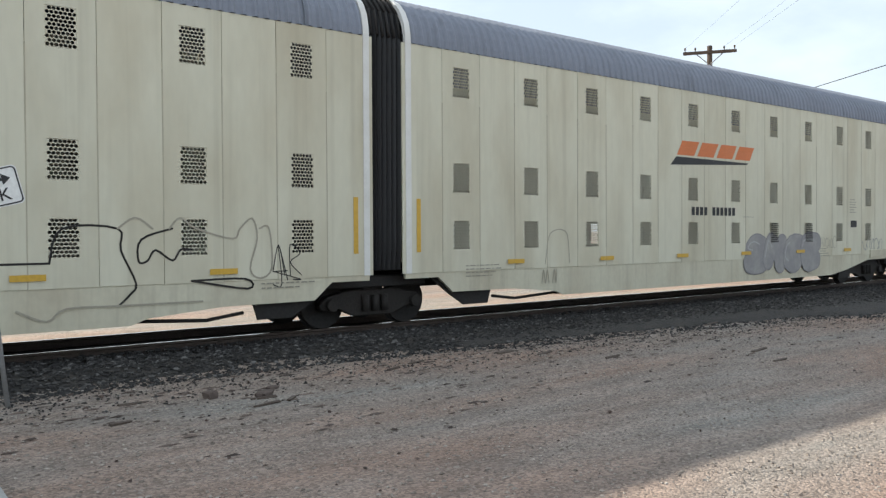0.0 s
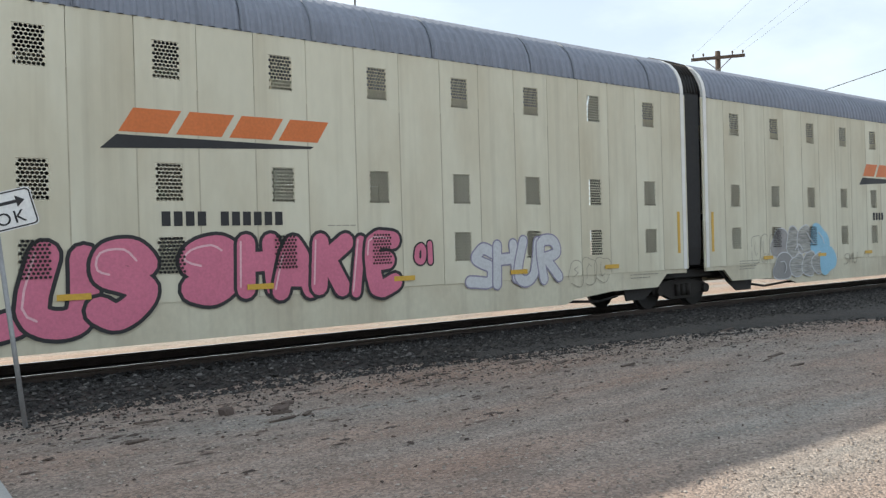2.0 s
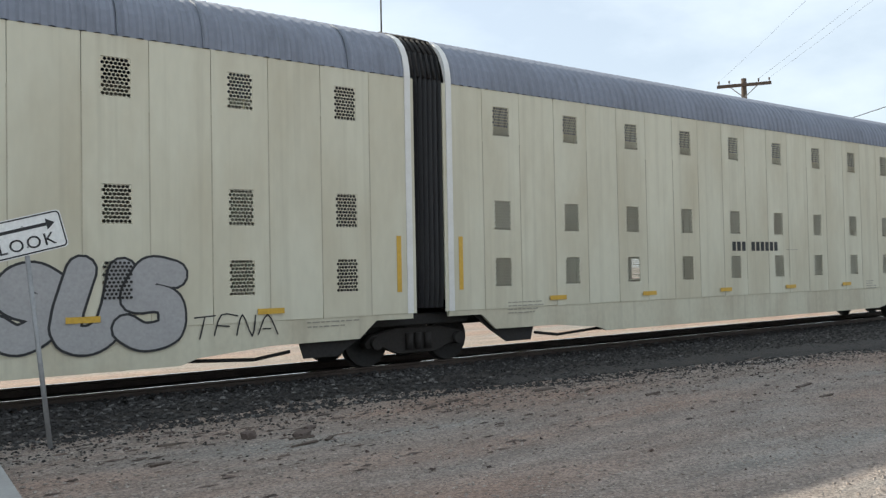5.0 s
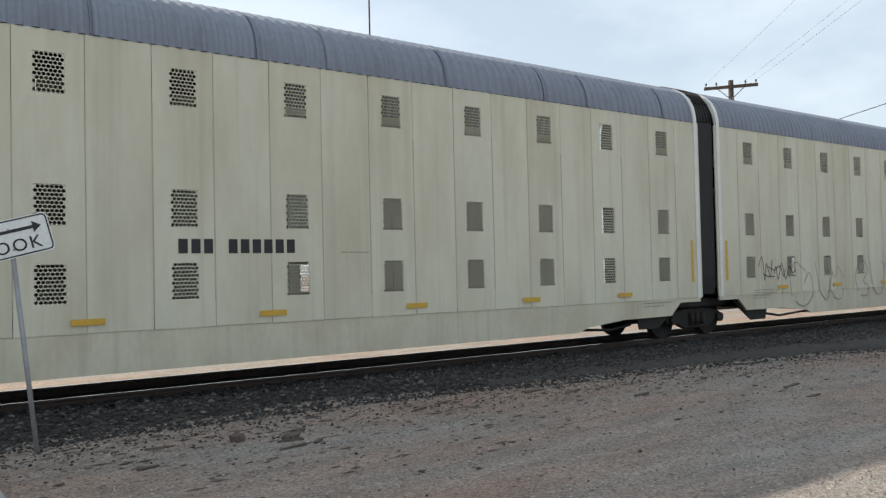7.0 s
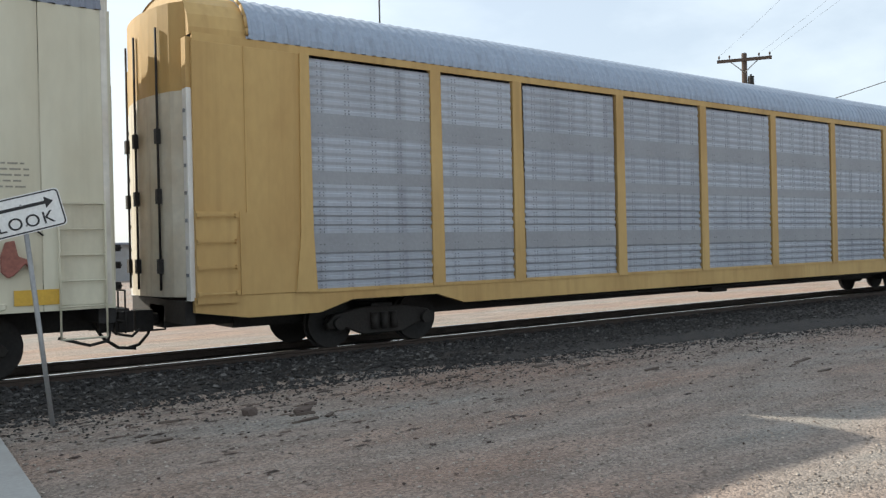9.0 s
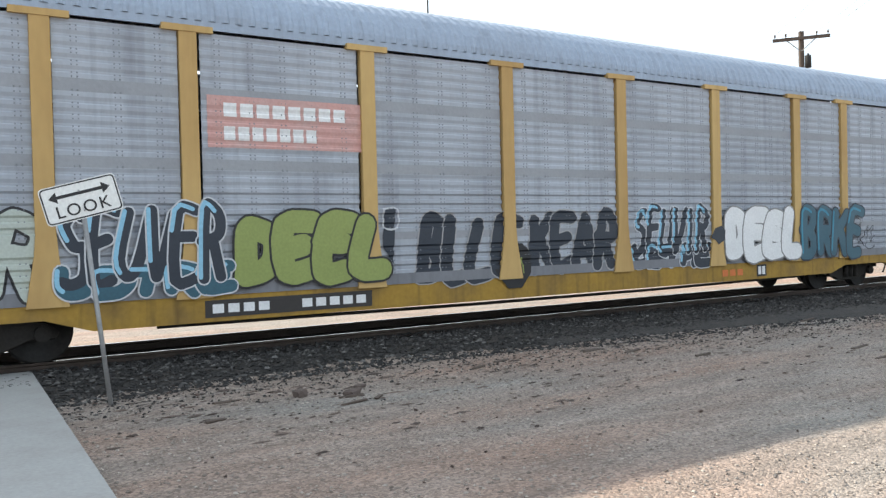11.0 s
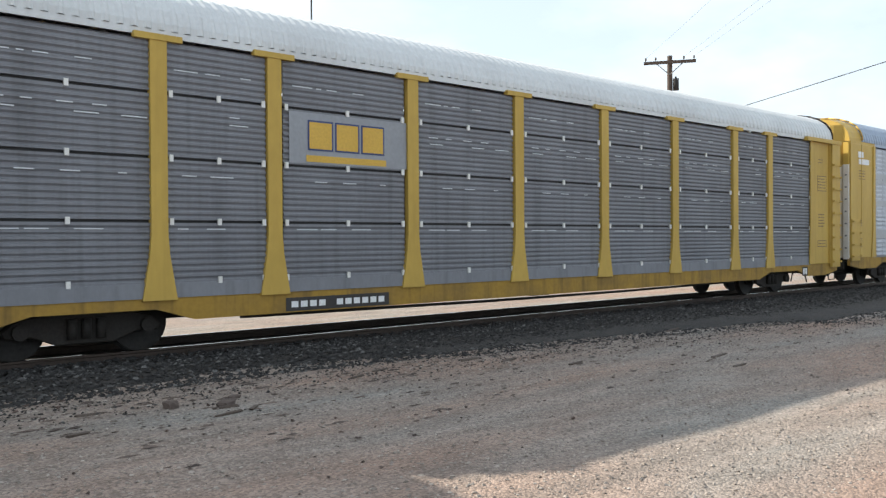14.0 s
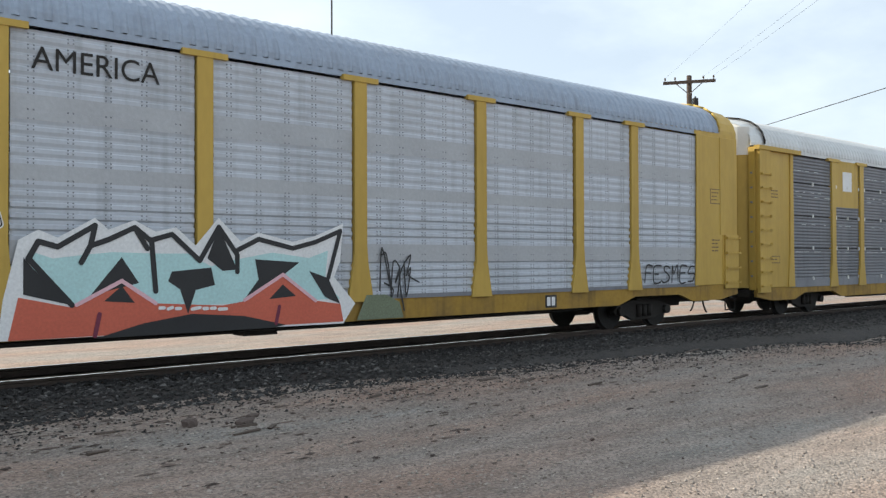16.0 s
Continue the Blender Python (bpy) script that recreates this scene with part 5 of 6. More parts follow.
    pipe(bm, [(END_X + 0.05, -0.4, 0.62), (END_X + 0.12, -0.42, 0.36), (END_X + 0.28, -0.38, 0.2), (END_X + 0.45, -0.3, 0.18)], 0.025)
    tube(bm, (END_X - 0.25, -1.3, 0.42), (END_X - 0.25, -1.3, 0.75), 0.02, 5)
    pipe(bm, [(END_X - 0.5, -1.45, sill_top), (END_X - 0.5, -1.45, 0.32), (END_X - 0.05, -1.45, 0.32), (END_X - 0.05, -1.45, sill_top)], 0.016)
    out["coupler"] = mesh_of("coupler", bm, STEEL_DARK)
    return out


def eave_strip(parent, ms):
    top = ms["top"]
    bm = bmesh.new()
    for y0, y1 in ((-1.50, -1.45), (1.45, 1.50)):
        slab(bm, [(-11.38, top), (11.38, top), (11.38, ms["arc"][0][1]), (-11.38, ms["arc"][0][1])], y0, y1)
    return bm


def yellow_wagon(label, ms, eave_mat, blank=()):
    """blank: bays closed by a plain yellow sheet instead of a corrugated panel."""
    car = tagged(new("auto_rack_wagon"), label, "train wagon", "wagons of the train")
    share("roof", ms["roof"], parent=car, label="corrugated sheet-metal roof")
    part("eave_strip", eave_strip(car, ms), eave_mat, car)
    xs = (-11.5, *POSTS, 11.5)
    for side in (1, -1):
        flip = 0 if side > 0 else 180
        for k, (a, b) in enumerate(zip(xs, xs[1:])):
            w = 1.62 if b - a < 2.2 else 2.5
            if k in blank:
                bm = bmesh.new()
                box(bm, -(b - a) / 2 + 0.1, (b - a) / 2 - 0.1, -0.012, 0.012, ms["sill_top"], ms["top"])
                sheet = part("plain_panel", bm, ms["mat"], car)
                sheet.matrix_basis = pose((a + b) / 2, -side * 1.495, 0, 0, 0, flip)
                for dx in (-0.25, 0.25):
                    bm = bmesh.new()
                    box(bm, dx - 0.01, dx + 0.01, -0.02, 0.0, ms["sill_top"], ms["top"])
                    part("rib", bm, ms["mat"], sheet)
            else:
                share("side_panel", ms[w], parent=car, m=pose((a + b) / 2, -side * 1.50, 0, 0, 0, flip), label="corrugated galvanised side panel")
        for x in POSTS:
            share("post", ms["post"], parent=car, m=pose(x if side > 0 else x, 0, 0, 0, 0, flip))
    for flip in (0, 180):
        for sx in (-1, 1):
            share("end_bay", ms["end_bay"], parent=car, m=pose(sx * (END_X + 11.5) / 2, -1.4875 if flip == 0 else 1.4875, 0))
        for nm in ("end_door", "end_door_top", "door_rod", "roof_end", "roof_trim", "coupler", "kick_strip"):
            share(nm, ms[nm], parent=car, m=pose(0, 0, 0, 0, 0, flip))
        for y in (-1.3775, 1.3775):
            share("door_frame", ms["door_frame"], parent=car, m=pose(0, y if flip == 0 else -y, 0, 0, 0, flip))
        for z in () if ms["plain_end"] else (2.0, 3.55):
            share("door_bar", ms["door_bar"], parent=car, m=pose(0, 0, z, 0, 0, flip))
    # near-side ladders and end posts at both ends
    share("end_post", ms["end_post"], parent=car)
    for x, z in ms["rungs"]:
        for s in (-1, 1):
            share("rung", ms["rung"], parent=car, m=pose(s * x, 0, z))
    mirror = Matrix.Diagonal((-1, 1, 1, 1))
    for nm in ("end_post",):
        me = ms.get(nm + "_m")
        if me is None:
            me = ms[nm].copy()
            me.transform(mirror)
            me.flip_normals()
            ms[nm + "_m"] = me
        share(nm, me, parent=car)
    share("sill", ms["sill"], parent=car, label="grimy yellow side sill")
    share("underframe", ms["underframe"], parent=car)
    for z in (2.1, 3.4):
        share("deck", ms["deck"], parent=car, m=pose(0, 0, z))
    truck(car, -9.85)
    truck(car, 9.85)
    return car


# ---- build the place ----
build_track()
build_lot_things()
build_beyond()

HAZE_VIOLET = plain("violet_grey_spray", (0.27, 0.25, 0.34), 0.6)
SPRAY_STRIPE = surface("striped_grey_spray", (0.34, 0.33, 0.30), 0.6, vary=0.5, scale=2.0, fine=5, bump=0, stretch=(0.7, 1, 9), dirt=(0.12, 0.15, 0.18), dirt_amount=0.6)
PINK = plain("pink_spray", (0.60, 0.16, 0.25), 0.5)
PALE_PINK = plain("pale_pink_spray", (0.75, 0.45, 0.5), 0.5)
SILVER = plain("silver_spray", (0.36, 0.352, 0.35), 0.5)
PALE_BLUE = plain("pale_blue_spray", (0.25, 0.50, 0.66), 0.5)
ICE = plain("ice_grey_spray", (0.55, 0.56, 0.58), 0.5)
GREY_SPRAY = plain("grey_spray", (0.26, 0.255, 0.25), 0.6)
PURPLE_GREY = plain("purple_grey_spray", (0.20, 0.183, 0.208), 0.6)
HAZE_GREY = surface("thin_grey_violet_spray", (0.27, 0.258, 0.258), 0.6, vary=0.06, scale=2.5, fine=12, bump=0, dirt=(0.44, 0.42, 0.38), dirt_amount=0.7)
SILVER_DULL = plain("dull_silver_spray", (0.42, 0.41, 0.40), 0.6)
INK = plain("dark_blue_black_spray", (0.022, 0.03, 0.045), 0.5)
OLIVE = plain("olive_green_spray", (0.26, 0.31, 0.09), 0.55)
WHITE_SPRAY = plain("white_spray", (0.75, 0.75, 0.75), 0.5)
TEAL_DARK = plain("dark_teal_spray", (0.03, 0.10, 0.14), 0.5)
MAGENTA = plain("magenta_spray", (0.36, 0.075, 0.20), 0.5)
CRIMSON = plain("dark_crimson_spray", (0.16, 0.02, 0.05), 0.5)
CORAL = plain("coral_spray", (0.58, 0.12, 0.07), 0.5)
MINT = plain("mint_spray", (0.45, 0.68, 0.68), 0.5)
MINT_GREY = plain("pale_grey_green_spray", (0.44, 0.48, 0.43), 0.55)
TEAL_BLUE = plain("teal_blue_spray", (0.03, 0.22, 0.33), 0.5)
FAINT = plain("faint_grey_line", (0.36, 0.33, 0.26), 0.6)

# first cream wagon
P1 = cream_wagon("long cream two-body auto-rack wagon with grey roof and outline graffiti")
railway_logo(P1, 8.2, 3.44, 3.2, 0.34)
bars(P1, 8.78, 2.03, 1.88, 0.2, 11, BLACK, gap_at=(4,))
drawn(P1, -6.1, 0.5, 4.0, 1.38, (
    (STEEL_DARK, 0.03, "165 208 388 396 443 422 381/005 085 165/578 467 455 485 516 575 606 646/643 853 862 643"),
    (FAINT, 0.028, "061 150 211 381 621 681/388 449 508/568 609 668 807 838 889 907 874 913 964 958 918"),
), label="thin dark outline graffiti")
lettering(P1, "UO", -8.0, 0.45, 1.9, 1.15, PALE_BLUE, STEEL_DARK, 7, label="pale blue graffiti with dark outline")
drawn(P1, -2.2, 0.85, 0.5, 0.62, ((BLACK, 0.016, "003 209 402/103 503/602 609 957 605 992/000 300 209 501/701 951 003"),), name="graffiti_tag")
lettering(P1, "SMOE", 11.2, 0.5, 3.7, 1.1, HAZE_GREY, PURPLE_GREY, 12, edge=0.02, fat=0.56, shine=SILVER_DULL, label="faded purple-grey bubble graffiti")
drawn(P1, 3.75, 0.62, 1.0, 1.2, ((FAINT, 0.02, "103 207 408 608 757 803/000 052 100 152 200/300 352 400 422"),), name="graffiti_tag")
scrawl(P1, 15.0, 1.1, 0.9, 0.4, 4, FAINT, 6, 0.015)
scrawl(P1, 17.5, 1.0, 1.3, 0.4, 5, GREY_SPRAY, 8, 0.02)

# second cream wagon
P2 = cream_wagon("long cream two-body auto-rack wagon with large pink bubble graffiti")
railway_logo(P2, -13.2, 3.34, 3.25, 0.34)
bars(P2, -12.63, 2.02, 1.95, 0.21, 11, BLACK, gap_at=(4,))
lettering(P2, "WLUS", -16.0, 0.52, 3.25, 1.36, PINK, BLACK, 20, fat=0.46, shine=PALE_PINK, label="pink bubble-letter graffiti with black outline", edge=0.055, slant=0.05, sizes=(1.1, 0.9, 1, 1))
lettering(P2, "SHAKIE", -12.25, 0.8, 3.75, 1.1, PINK, BLACK, 27, fat=0.47, shine=PALE_PINK, label="pink bubble-letter graffiti with black outline", edge=0.055, slant=0.05, sizes=(1.3, 1, 1, 1, 0.6, 1))
lettering(P2, "OI", -8.15, 1.3, 0.42, 0.42, PINK, BLACK, 28, edge=0.03, fat=0.5)
scrawl(P2, -16.5, 0.72, 0.55, 0.62, 5, BLACK, 21, 0.018, loops=False)
lettering(P2, "SHUR", -6.9, 0.78, 2.3, 0.98, ICE, HAZE_VIOLET, 31, fat=0.34, label="pale silver graffiti with violet outline", edge=0.03)
railway_logo(P2, 8.2, 3.32, 3.25, 0.36)
bars(P2, 8.76, 2.02, 1.94, 0.22, 11, BLACK, gap_at=(4,))
# two rows of round forms, grey shaded to blue
for k, (cx, cz, rx, rz, fill) in enumerate(((3.62, 1.42, 0.42, 0.36, HAZE_GREY), (4.28, 1.45, 0.36, 0.36, SPRAY_STRIPE), (4.86, 1.5, 0.36, 0.4, SPRAY_STRIPE), (5.62, 1.42, 0.5, 0.44, PALE_BLUE),
                                            (3.74, 0.82, 0.46, 0.33, GREY_SPRAY), (4.42, 0.82, 0.32, 0.3, SPRAY_STRIPE), (5.02, 0.85, 0.33, 0.32, SPRAY_STRIPE), (5.52, 0.86, 0.3, 0.3, SPRAY_STRIPE), (6.02, 0.92, 0.4, 0.37, PALE_BLUE))):
    rim = blob(random.Random(330 + k), cx, cz, rx, rz, power=2.2)
    bm = bmesh.new()
    flat(bm, rim(0.03), -1.529 - 0.003 * k, 0)
    flat(bm, rim(0.0), -1.5305 - 0.003 * k, 1)
    paint_on(P2, "graffiti_form", bm, [ICE if fill is not PALE_BLUE else PALE_BLUE, fill], None, "grey and blue shaded bubble graffiti with white edges")
drawn(P2, 3.4, 0.5, 3.0, 1.35, ((ICE, 0.03, "063 123 152 121/305 366 425/508 557 626/708 777 806"),), y=-1.56, name="graffiti_line")
lettering(P2, "COWLS", 14.57, 0.84, 1.2, 0.42, BLACK, BLACK, 36, fat=0.14, edge=0.004)
plate(P2, 14.87, 15.98, 0.68, 0.74, TEAL_DARK, name="graffiti_bar")
lettering(P2, "SMU", 7.0, 0.75, 0.75, 0.34, FAINT, FAINT, 37, fat=0.08, edge=0.002)
lettering(P2, "ESO", 10.2, 0.5, 0.9, 0.28, FAINT, FAINT, 137, fat=0.1, edge=0.002)
scrawl(P2, 2.3, 0.95, 1.2, 0.7, 3, FAINT, 38, 0.018)
scrawl(P2, -4.3, 0.7, 1.2, 0.6, 3, FAINT, 39, 0.016)

# third cream wagon
P3 = cream_wagon("long cream two-body auto-rack wagon with a band of grey graffiti")
bars(P3, -12.6, 2.0, 1.9, 0.21, 10, BLACK, gap_at=(3,))
lettering(P3, "SUNO", -18.1, 0.55, 4.0, 1.1, HAZE_GREY, GREY_SPRAY, 41, edge=0.03, fat=0.42, label="faded grey bubble graffiti with darker outline")
plate(P3, -15.82, -14.44, 0.5, 1.15, ICE, y=-1.545, t=0.004, name="painted_patch", label="pale grey painted-over patch")
small_print(P3, -15.65, 1.0, 1.0, 4, 0.1, y=-1.551)
plate(P3, -17.73, -16.97, 0.7, 0.95, ICE, y=-1.545, t=0.004, name="painted_patch", label="pale grey painted-over patch")
small_print(P3, -17.65, 0.87, 0.55, 2, 0.09, y=-1.551)
lettering(P3, "PEMES", -13.95, 0.62, 4.1, 1.12, SPRAY_STRIPE, STEEL_DARK, 43, edge=0.03, fat=0.36, slant=0.16, label="grey striped graffiti with black outline")
lettering(P3, "TAN", -13.6, 0.45, 0.8, 0.22, BLACK, BLACK, 48, fat=0.1, edge=0.002)
lettering(P3, "SSE", -9.35, 1.16, 2.2, 0.66, SILVER, BLACK, 44, edge=0.03, fat=0.46, label="silver bubble graffiti with black outline")
lettering(P3, "ESS", -9.35, 0.58, 2.3, 0.66, SILVER, BLACK, 49, edge=0.03, fat=0.46, label="silver bubble graffiti with black outline")
lettering(P3, "SUS", -6.75, 0.62, 2.35, 1.3, SILVER, BLACK, 45, edge=0.035, fat=0.46, label="silver bubble graffiti with black outline")
lettering(P3, "TFNA", -4.24, 0.72, 1.35, 0.34, BLACK, BLACK, 46, fat=0.06, edge=0.002)
lettering(P3, "DSA", -8.2, 2.0, 0.55, 0.16, BLACK, BLACK, 146, fat=0.1, edge=0.002)
bars(P3, 8.71, 1.98, 1.92, 0.22, 10, BLACK, gap_at=(3,))
scrawl(P3, -20.75, 2.75, 0.95, 0.35, 5, BLACK, 47, 0.014)

# fourth cream wagon
P4 = cream_wagon("long cream two-body auto-rack wagon with faint grey outline graffiti")
bars(P4, 8.74, 2.03, 1.87, 0.22, 10, BLACK, gap_at=(3,))
drawn(P4, 1.97, 1.1, 1.7, 0.75, ((BLACK, 0.022, "006 109 152 207 303 358/256 405 556 653 705/404 456 502 607 702 806 904 985/104 253 403"),), name="graffiti_tag", label="thin black graffiti tag")
drawn(P4, 3.3, 0.55, 2.9, 1.3, ((GREY_TEXT, 0.024, "052 036 128 227 306 254 356 402 250 101/458 504 552 651 705 658/708 756 805 857 955/756 703 752 801 901 953"),), name="graffiti_line", label="faint grey outline graffiti")
drawn(P4, 6.6, 0.6, 2.8, 1.2, ((GREY_TEXT, 0.03, "102 055 158 258 306 204 303 281 151/358 403 501 602 657 608/656 708 859 957 906 805 704 752 901 983"),), name="graffiti_line", label="faint grey outline graffiti")
drawn(P4, 11.9, 0.55, 2.9, 1.2, ((FAINT, 0.024, "051 107 208 306 255 354 301 150/404 458 556 504 553 602/655 709 808 855 801 704"),), name="graffiti_line")
bars(P4, -12.6, 2.0, 1.9, 0.21, 10, BLACK, gap_at=(3,))

# dark discs painted for the vent holes that show through the sprayed paint
for car, sgn, bays in ((P1, 1, (6, 7)), (P2, -1, (4, 5, 6, 7)), (P2, 1, (1, 2)), (P3, -1, (2, 4, 5, 6, 7, 8, 9))):
    for k in bays:
        tagged(share("vent_screen", CM["holes"], parent=car, m=pose(sgn * (V0 + k * PITCH), -1.5575, 1.60)), kind="stuff")

# yellow-framed wagons
CORR_A = corrugation(0.99, 4.57, 0.155, 0.013, [(1.55, 1.68), (2.62, 2.78), (3.62, 3.80)])
CORR_B = corrugation(1.03, 4.69, 0.135, 0.014, [(1.72, 1.85), (2.75, 2.88), (3.55, 3.68)])
# three recessed bands, coloured black for the dark of open slots
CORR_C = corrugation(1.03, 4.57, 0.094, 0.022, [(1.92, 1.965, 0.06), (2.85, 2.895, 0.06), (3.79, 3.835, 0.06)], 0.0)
CORR_D = corrugation(1.03, 4.69, 0.145, 0.013, [(1.72, 1.92), (2.70, 2.92), (3.62, 3.84)])
MS_A = yellow_meshes("tan", TAN, GALV, ROOF_GALV, CORR_A, 4.62, 0.84, 0.44, 5, False, 4.74, (), BAND_GREY)
MS_B = yellow_meshes("smooth", TAN, GALV_WHITE, ROOF_GALV, CORR_B, 4.74, 1.0, 0.66, 5, True, 4.86)
MS_E = yellow_meshes("smooth", TAN, GALV, ROOF_GALV, CORR_D, 4.74, 1.0, 0.66, 5, True, 4.86, (), BAND_GREY)
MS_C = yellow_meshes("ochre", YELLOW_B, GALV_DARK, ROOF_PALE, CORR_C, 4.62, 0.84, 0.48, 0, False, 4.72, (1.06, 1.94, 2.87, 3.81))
BAND_PALE = surface("pale_grey_band", (0.42, 0.43, 0.45), 0.55, 0.3, vary=0.06, scale=1.0, fine=14, dirt=(0.3, 0.3, 0.32))
MS_D = yellow_meshes("bright", YELLOW_B, GALV_WHITE, ROOF_GALV, CORR_D, 4.74, 0.98, 0.60, 5, False, 4.84, (), BAND_PALE)
WALL_A, WALL_B, WALL_C, WALL_D = [wall_of(c) for c in (CORR_A, CORR_B, CORR_C, CORR_D)]
YP = -1.502


def number_band(car, x, z0, z1, w, n, gap, y=-1.503):
    plate(car, x, x + w, z0, z1, DARK_BAND, y=y, t=0.004, name="number_band", label="black number band with white characters")
    bars(car, x + 0.08, z0 + 0.06, w - 0.16, z1 - z0 - 0.12, n, WHITE_SPRAY, y=y - 0.005, gap_at=gap)


C1 = yellow_wagon("tan-yellow framed auto-rack wagon with galvanised corrugated panels", MS_E, TAN)
C2 = yellow_wagon("tan-yellow framed auto-rack wagon with grey panels and a row of graffiti", MS_A, ROOF_GALV)
C3 = yellow_wagon("tan-yellow framed auto-rack wagon with bright panels and magenta graffiti", MS_B, TAN, blank=(1, 7))
C4 = yellow_wagon("yellow-framed auto-rack wagon with dull grey panels and pale roof", MS_C, ROOF_PALE)
C5 = yellow_wagon("bright yellow framed auto-rack wagon with white panels and a shield emblem", MS_D, ROOF_GALV)
C6 = yellow_wagon("yellow-framed auto-rack wagon with dull grey panels", MS_C, ROOF_PALE)

for car, x, z in ((C2, 5.55, 0.5), (C3, 7.75, 0.68), (C4, 10.95, 0.5), (C5, 6.0, 0.64)):
    plate(car, x, x + 0.34, z, z + 0.26, BLACK, y=-1.503, t=0.003, name="lube_plate", label="black stencil plate on the sill")
    bars(car, x + 0.03, z + 0.04, 0.28, 0.18, 2, WHITE_SPRAY, y=-1.507)
bars(C2, 4.35, 0.55, 0.75, 0.14, 3, ORANGE, y=-1.503)
for car, s in ((C1, 1), (C2, 1), (C3, 1)):
    bm = bmesh.new()
    tube(bm, (12.35, -1.60, 1.45), (12.35, -1.52, 1.45), 0.13, 12)
    slab(bm, [(12.28, 1.5), (12.42, 1.5), (12.50, 1.16), (12.30, 1.12)], -1.58, -1.53)
    part("brake_wheel", bm, STEEL_DARK, car, "dark hand brake gear")
    plate(car, 11.85, 12.15, 1.12, 1.36, TAN, y=-1.517, t=0.08, name="brake_box")
small_print(C1, 12.0, 3.75, 0.45, 4, 0.09, y=-1.519, material=PRINT)
plate(C1, 11.95, 12.52, 2.0, 2.2, AMBER, y=-1.517, t=0.003, name="notice", label="yellow notice plate")
small_print(C1, 12.0, 2.13, 0.45, 2, 0.08, y=-1.521, material=BLACK)
plate(C1, 11.95, 12.55, 2.9, 3.24, BLACK, y=-1.516, t=0.002, name="stencil_frame")
plate(C1, 11.97, 12.53, 2.92, 3.22, TAN, y=-1.519, t=0.002, name="stencil_frame")
small_print(C1, 12.02, 3.14, 0.45, 3, 0.08, y=-1.522, material=PRINT)
small_print(C1, 12.1, 2.72, 0.35, 5, 0.09, y=-1.519, material=PRINT)
small_print(C1, 12.85, 2.6, 0.36, 5, 0.08, y=-1.519, material=PRINT)

# second yellow wagon: red name panel and seven pieces of graffiti
bm = bmesh.new()
flat(bm, [(-6.79, 2.95), (-4.30, 2.95), (-4.30, 3.70), (-6.79, 3.70)], YP - 0.004)
drape(bm, *WALL_A)
part("name_panel", bm, RED_FADED, C2, "faded red name panel with white bars")
for z, n, w in ((3.40, 8, 2.0), (3.06, 7, 1.5)):
    bm = bmesh.new()
    for k in range(n):
        a = -6.55 + w * k / n
        flat(bm, [(a, z), (a + w / n * 0.78, z), (a + w / n * 0.78, z + 0.2), (a, z + 0.2)], YP - 0.008)
    drape(bm, *WALL_A)
    part("marking", bm, WHITE_SPRAY, C2)
number_band(C2, -6.9, 0.5, 0.75, 2.7, 11, (4, 5))
for text, x, z, w, h, fill, line, halo, seed, fat, shine, over, look_of in (
        ("KEAR", -11.3, 0.86, 2.3, 1.2, MINT_GREY, BLACK, None, 61, 0.42, None, False, "pale grey-green graffiti letters with black outline"),
        ("SEUVER", -8.8, 1.0, 2.2, 1.15, INK, ICE, None, 62, 0.42, PALE_BLUE, True, "dark graffiti with white outline and blue patches"),
        ("UDTRE", -8.85, 0.82, 2.35, 0.5, TEAL_DARK, ICE, None, 162, 0.42, PALE_BLUE, True, "dark teal graffiti with white outline"),
        ("DEEL", -6.4, 0.92, 2.5, 1.08, OLIVE, BLACK, None, 63, 0.55, None, True, "olive green bubble graffiti with black outline"),
        ("BLLE", -3.3, 0.76, 2.1, 1.2, INK, SILVER, None, 64, 0.46, None, False, "black graffiti with pale outline"),
        ("KEAR", -0.9, 0.82, 2.1, 1.2, INK, SILVER, None, 65, 0.44, None, False, "black graffiti letters with thin grey outline"),
        ("SEUVIR", 1.75, 1.0, 2.15, 1.1, INK, ICE, None, 66, 0.42, PALE_BLUE, False, "dark graffiti with white outline and blue patches"),
        ("UDTME", 1.65, 0.78, 2.35, 0.55, INK, ICE, None, 166, 0.42, PALE_BLUE, False, "dark graffiti with white outline"),
        ("DEEL", 4.5, 0.85, 2.65, 1.2, WHITE_SPRAY, GREY_SPRAY, None, 67, 0.55, None, True, "white bubble graffiti with grey lines"),
        ("BRKE", 7.15, 0.8, 2.5, 1.25, TEAL_DARK, INK, None, 68, 0.40, TEAL_BLUE, True, "dark teal sprayed graffiti")):
    lettering(C2, text, x, z, w, h, fill, line, seed, y=-1.557 if over else YP, halo=halo, fat=fat, shine=shine, gleam=0.06 if shine else 0.03, wall=None if over else WALL_A, label=look_of, edge=0.022 if line in (ICE, SILVER) else 0.035)
drawn(C2, -3.98, 0.7, 0.62, 1.35, ((INK, 0, "005 303 409 109 006"), (ICE, 0.03, "059 459 457 057 059")), y=YP - 0.012, wall=WALL_A, label="black graffiti block with pale frame")
drawn(C2, -1.75, 0.62, 0.85, 0.8, ((BLACK, 0, "104 004 152 350 700 953 957 759 409 157"), (OLIVE, 0.03, "306 556 553/655 706 753")), y=YP - 0.02, wall=WALL_A, label="black round graffiti form")
drawn(C2, 3.95, 1.25, 0.5, 0.45, ((INK, 0, "003 307 708 956 902 500 302"),), y=-1.56, label="dark sprayed patch")
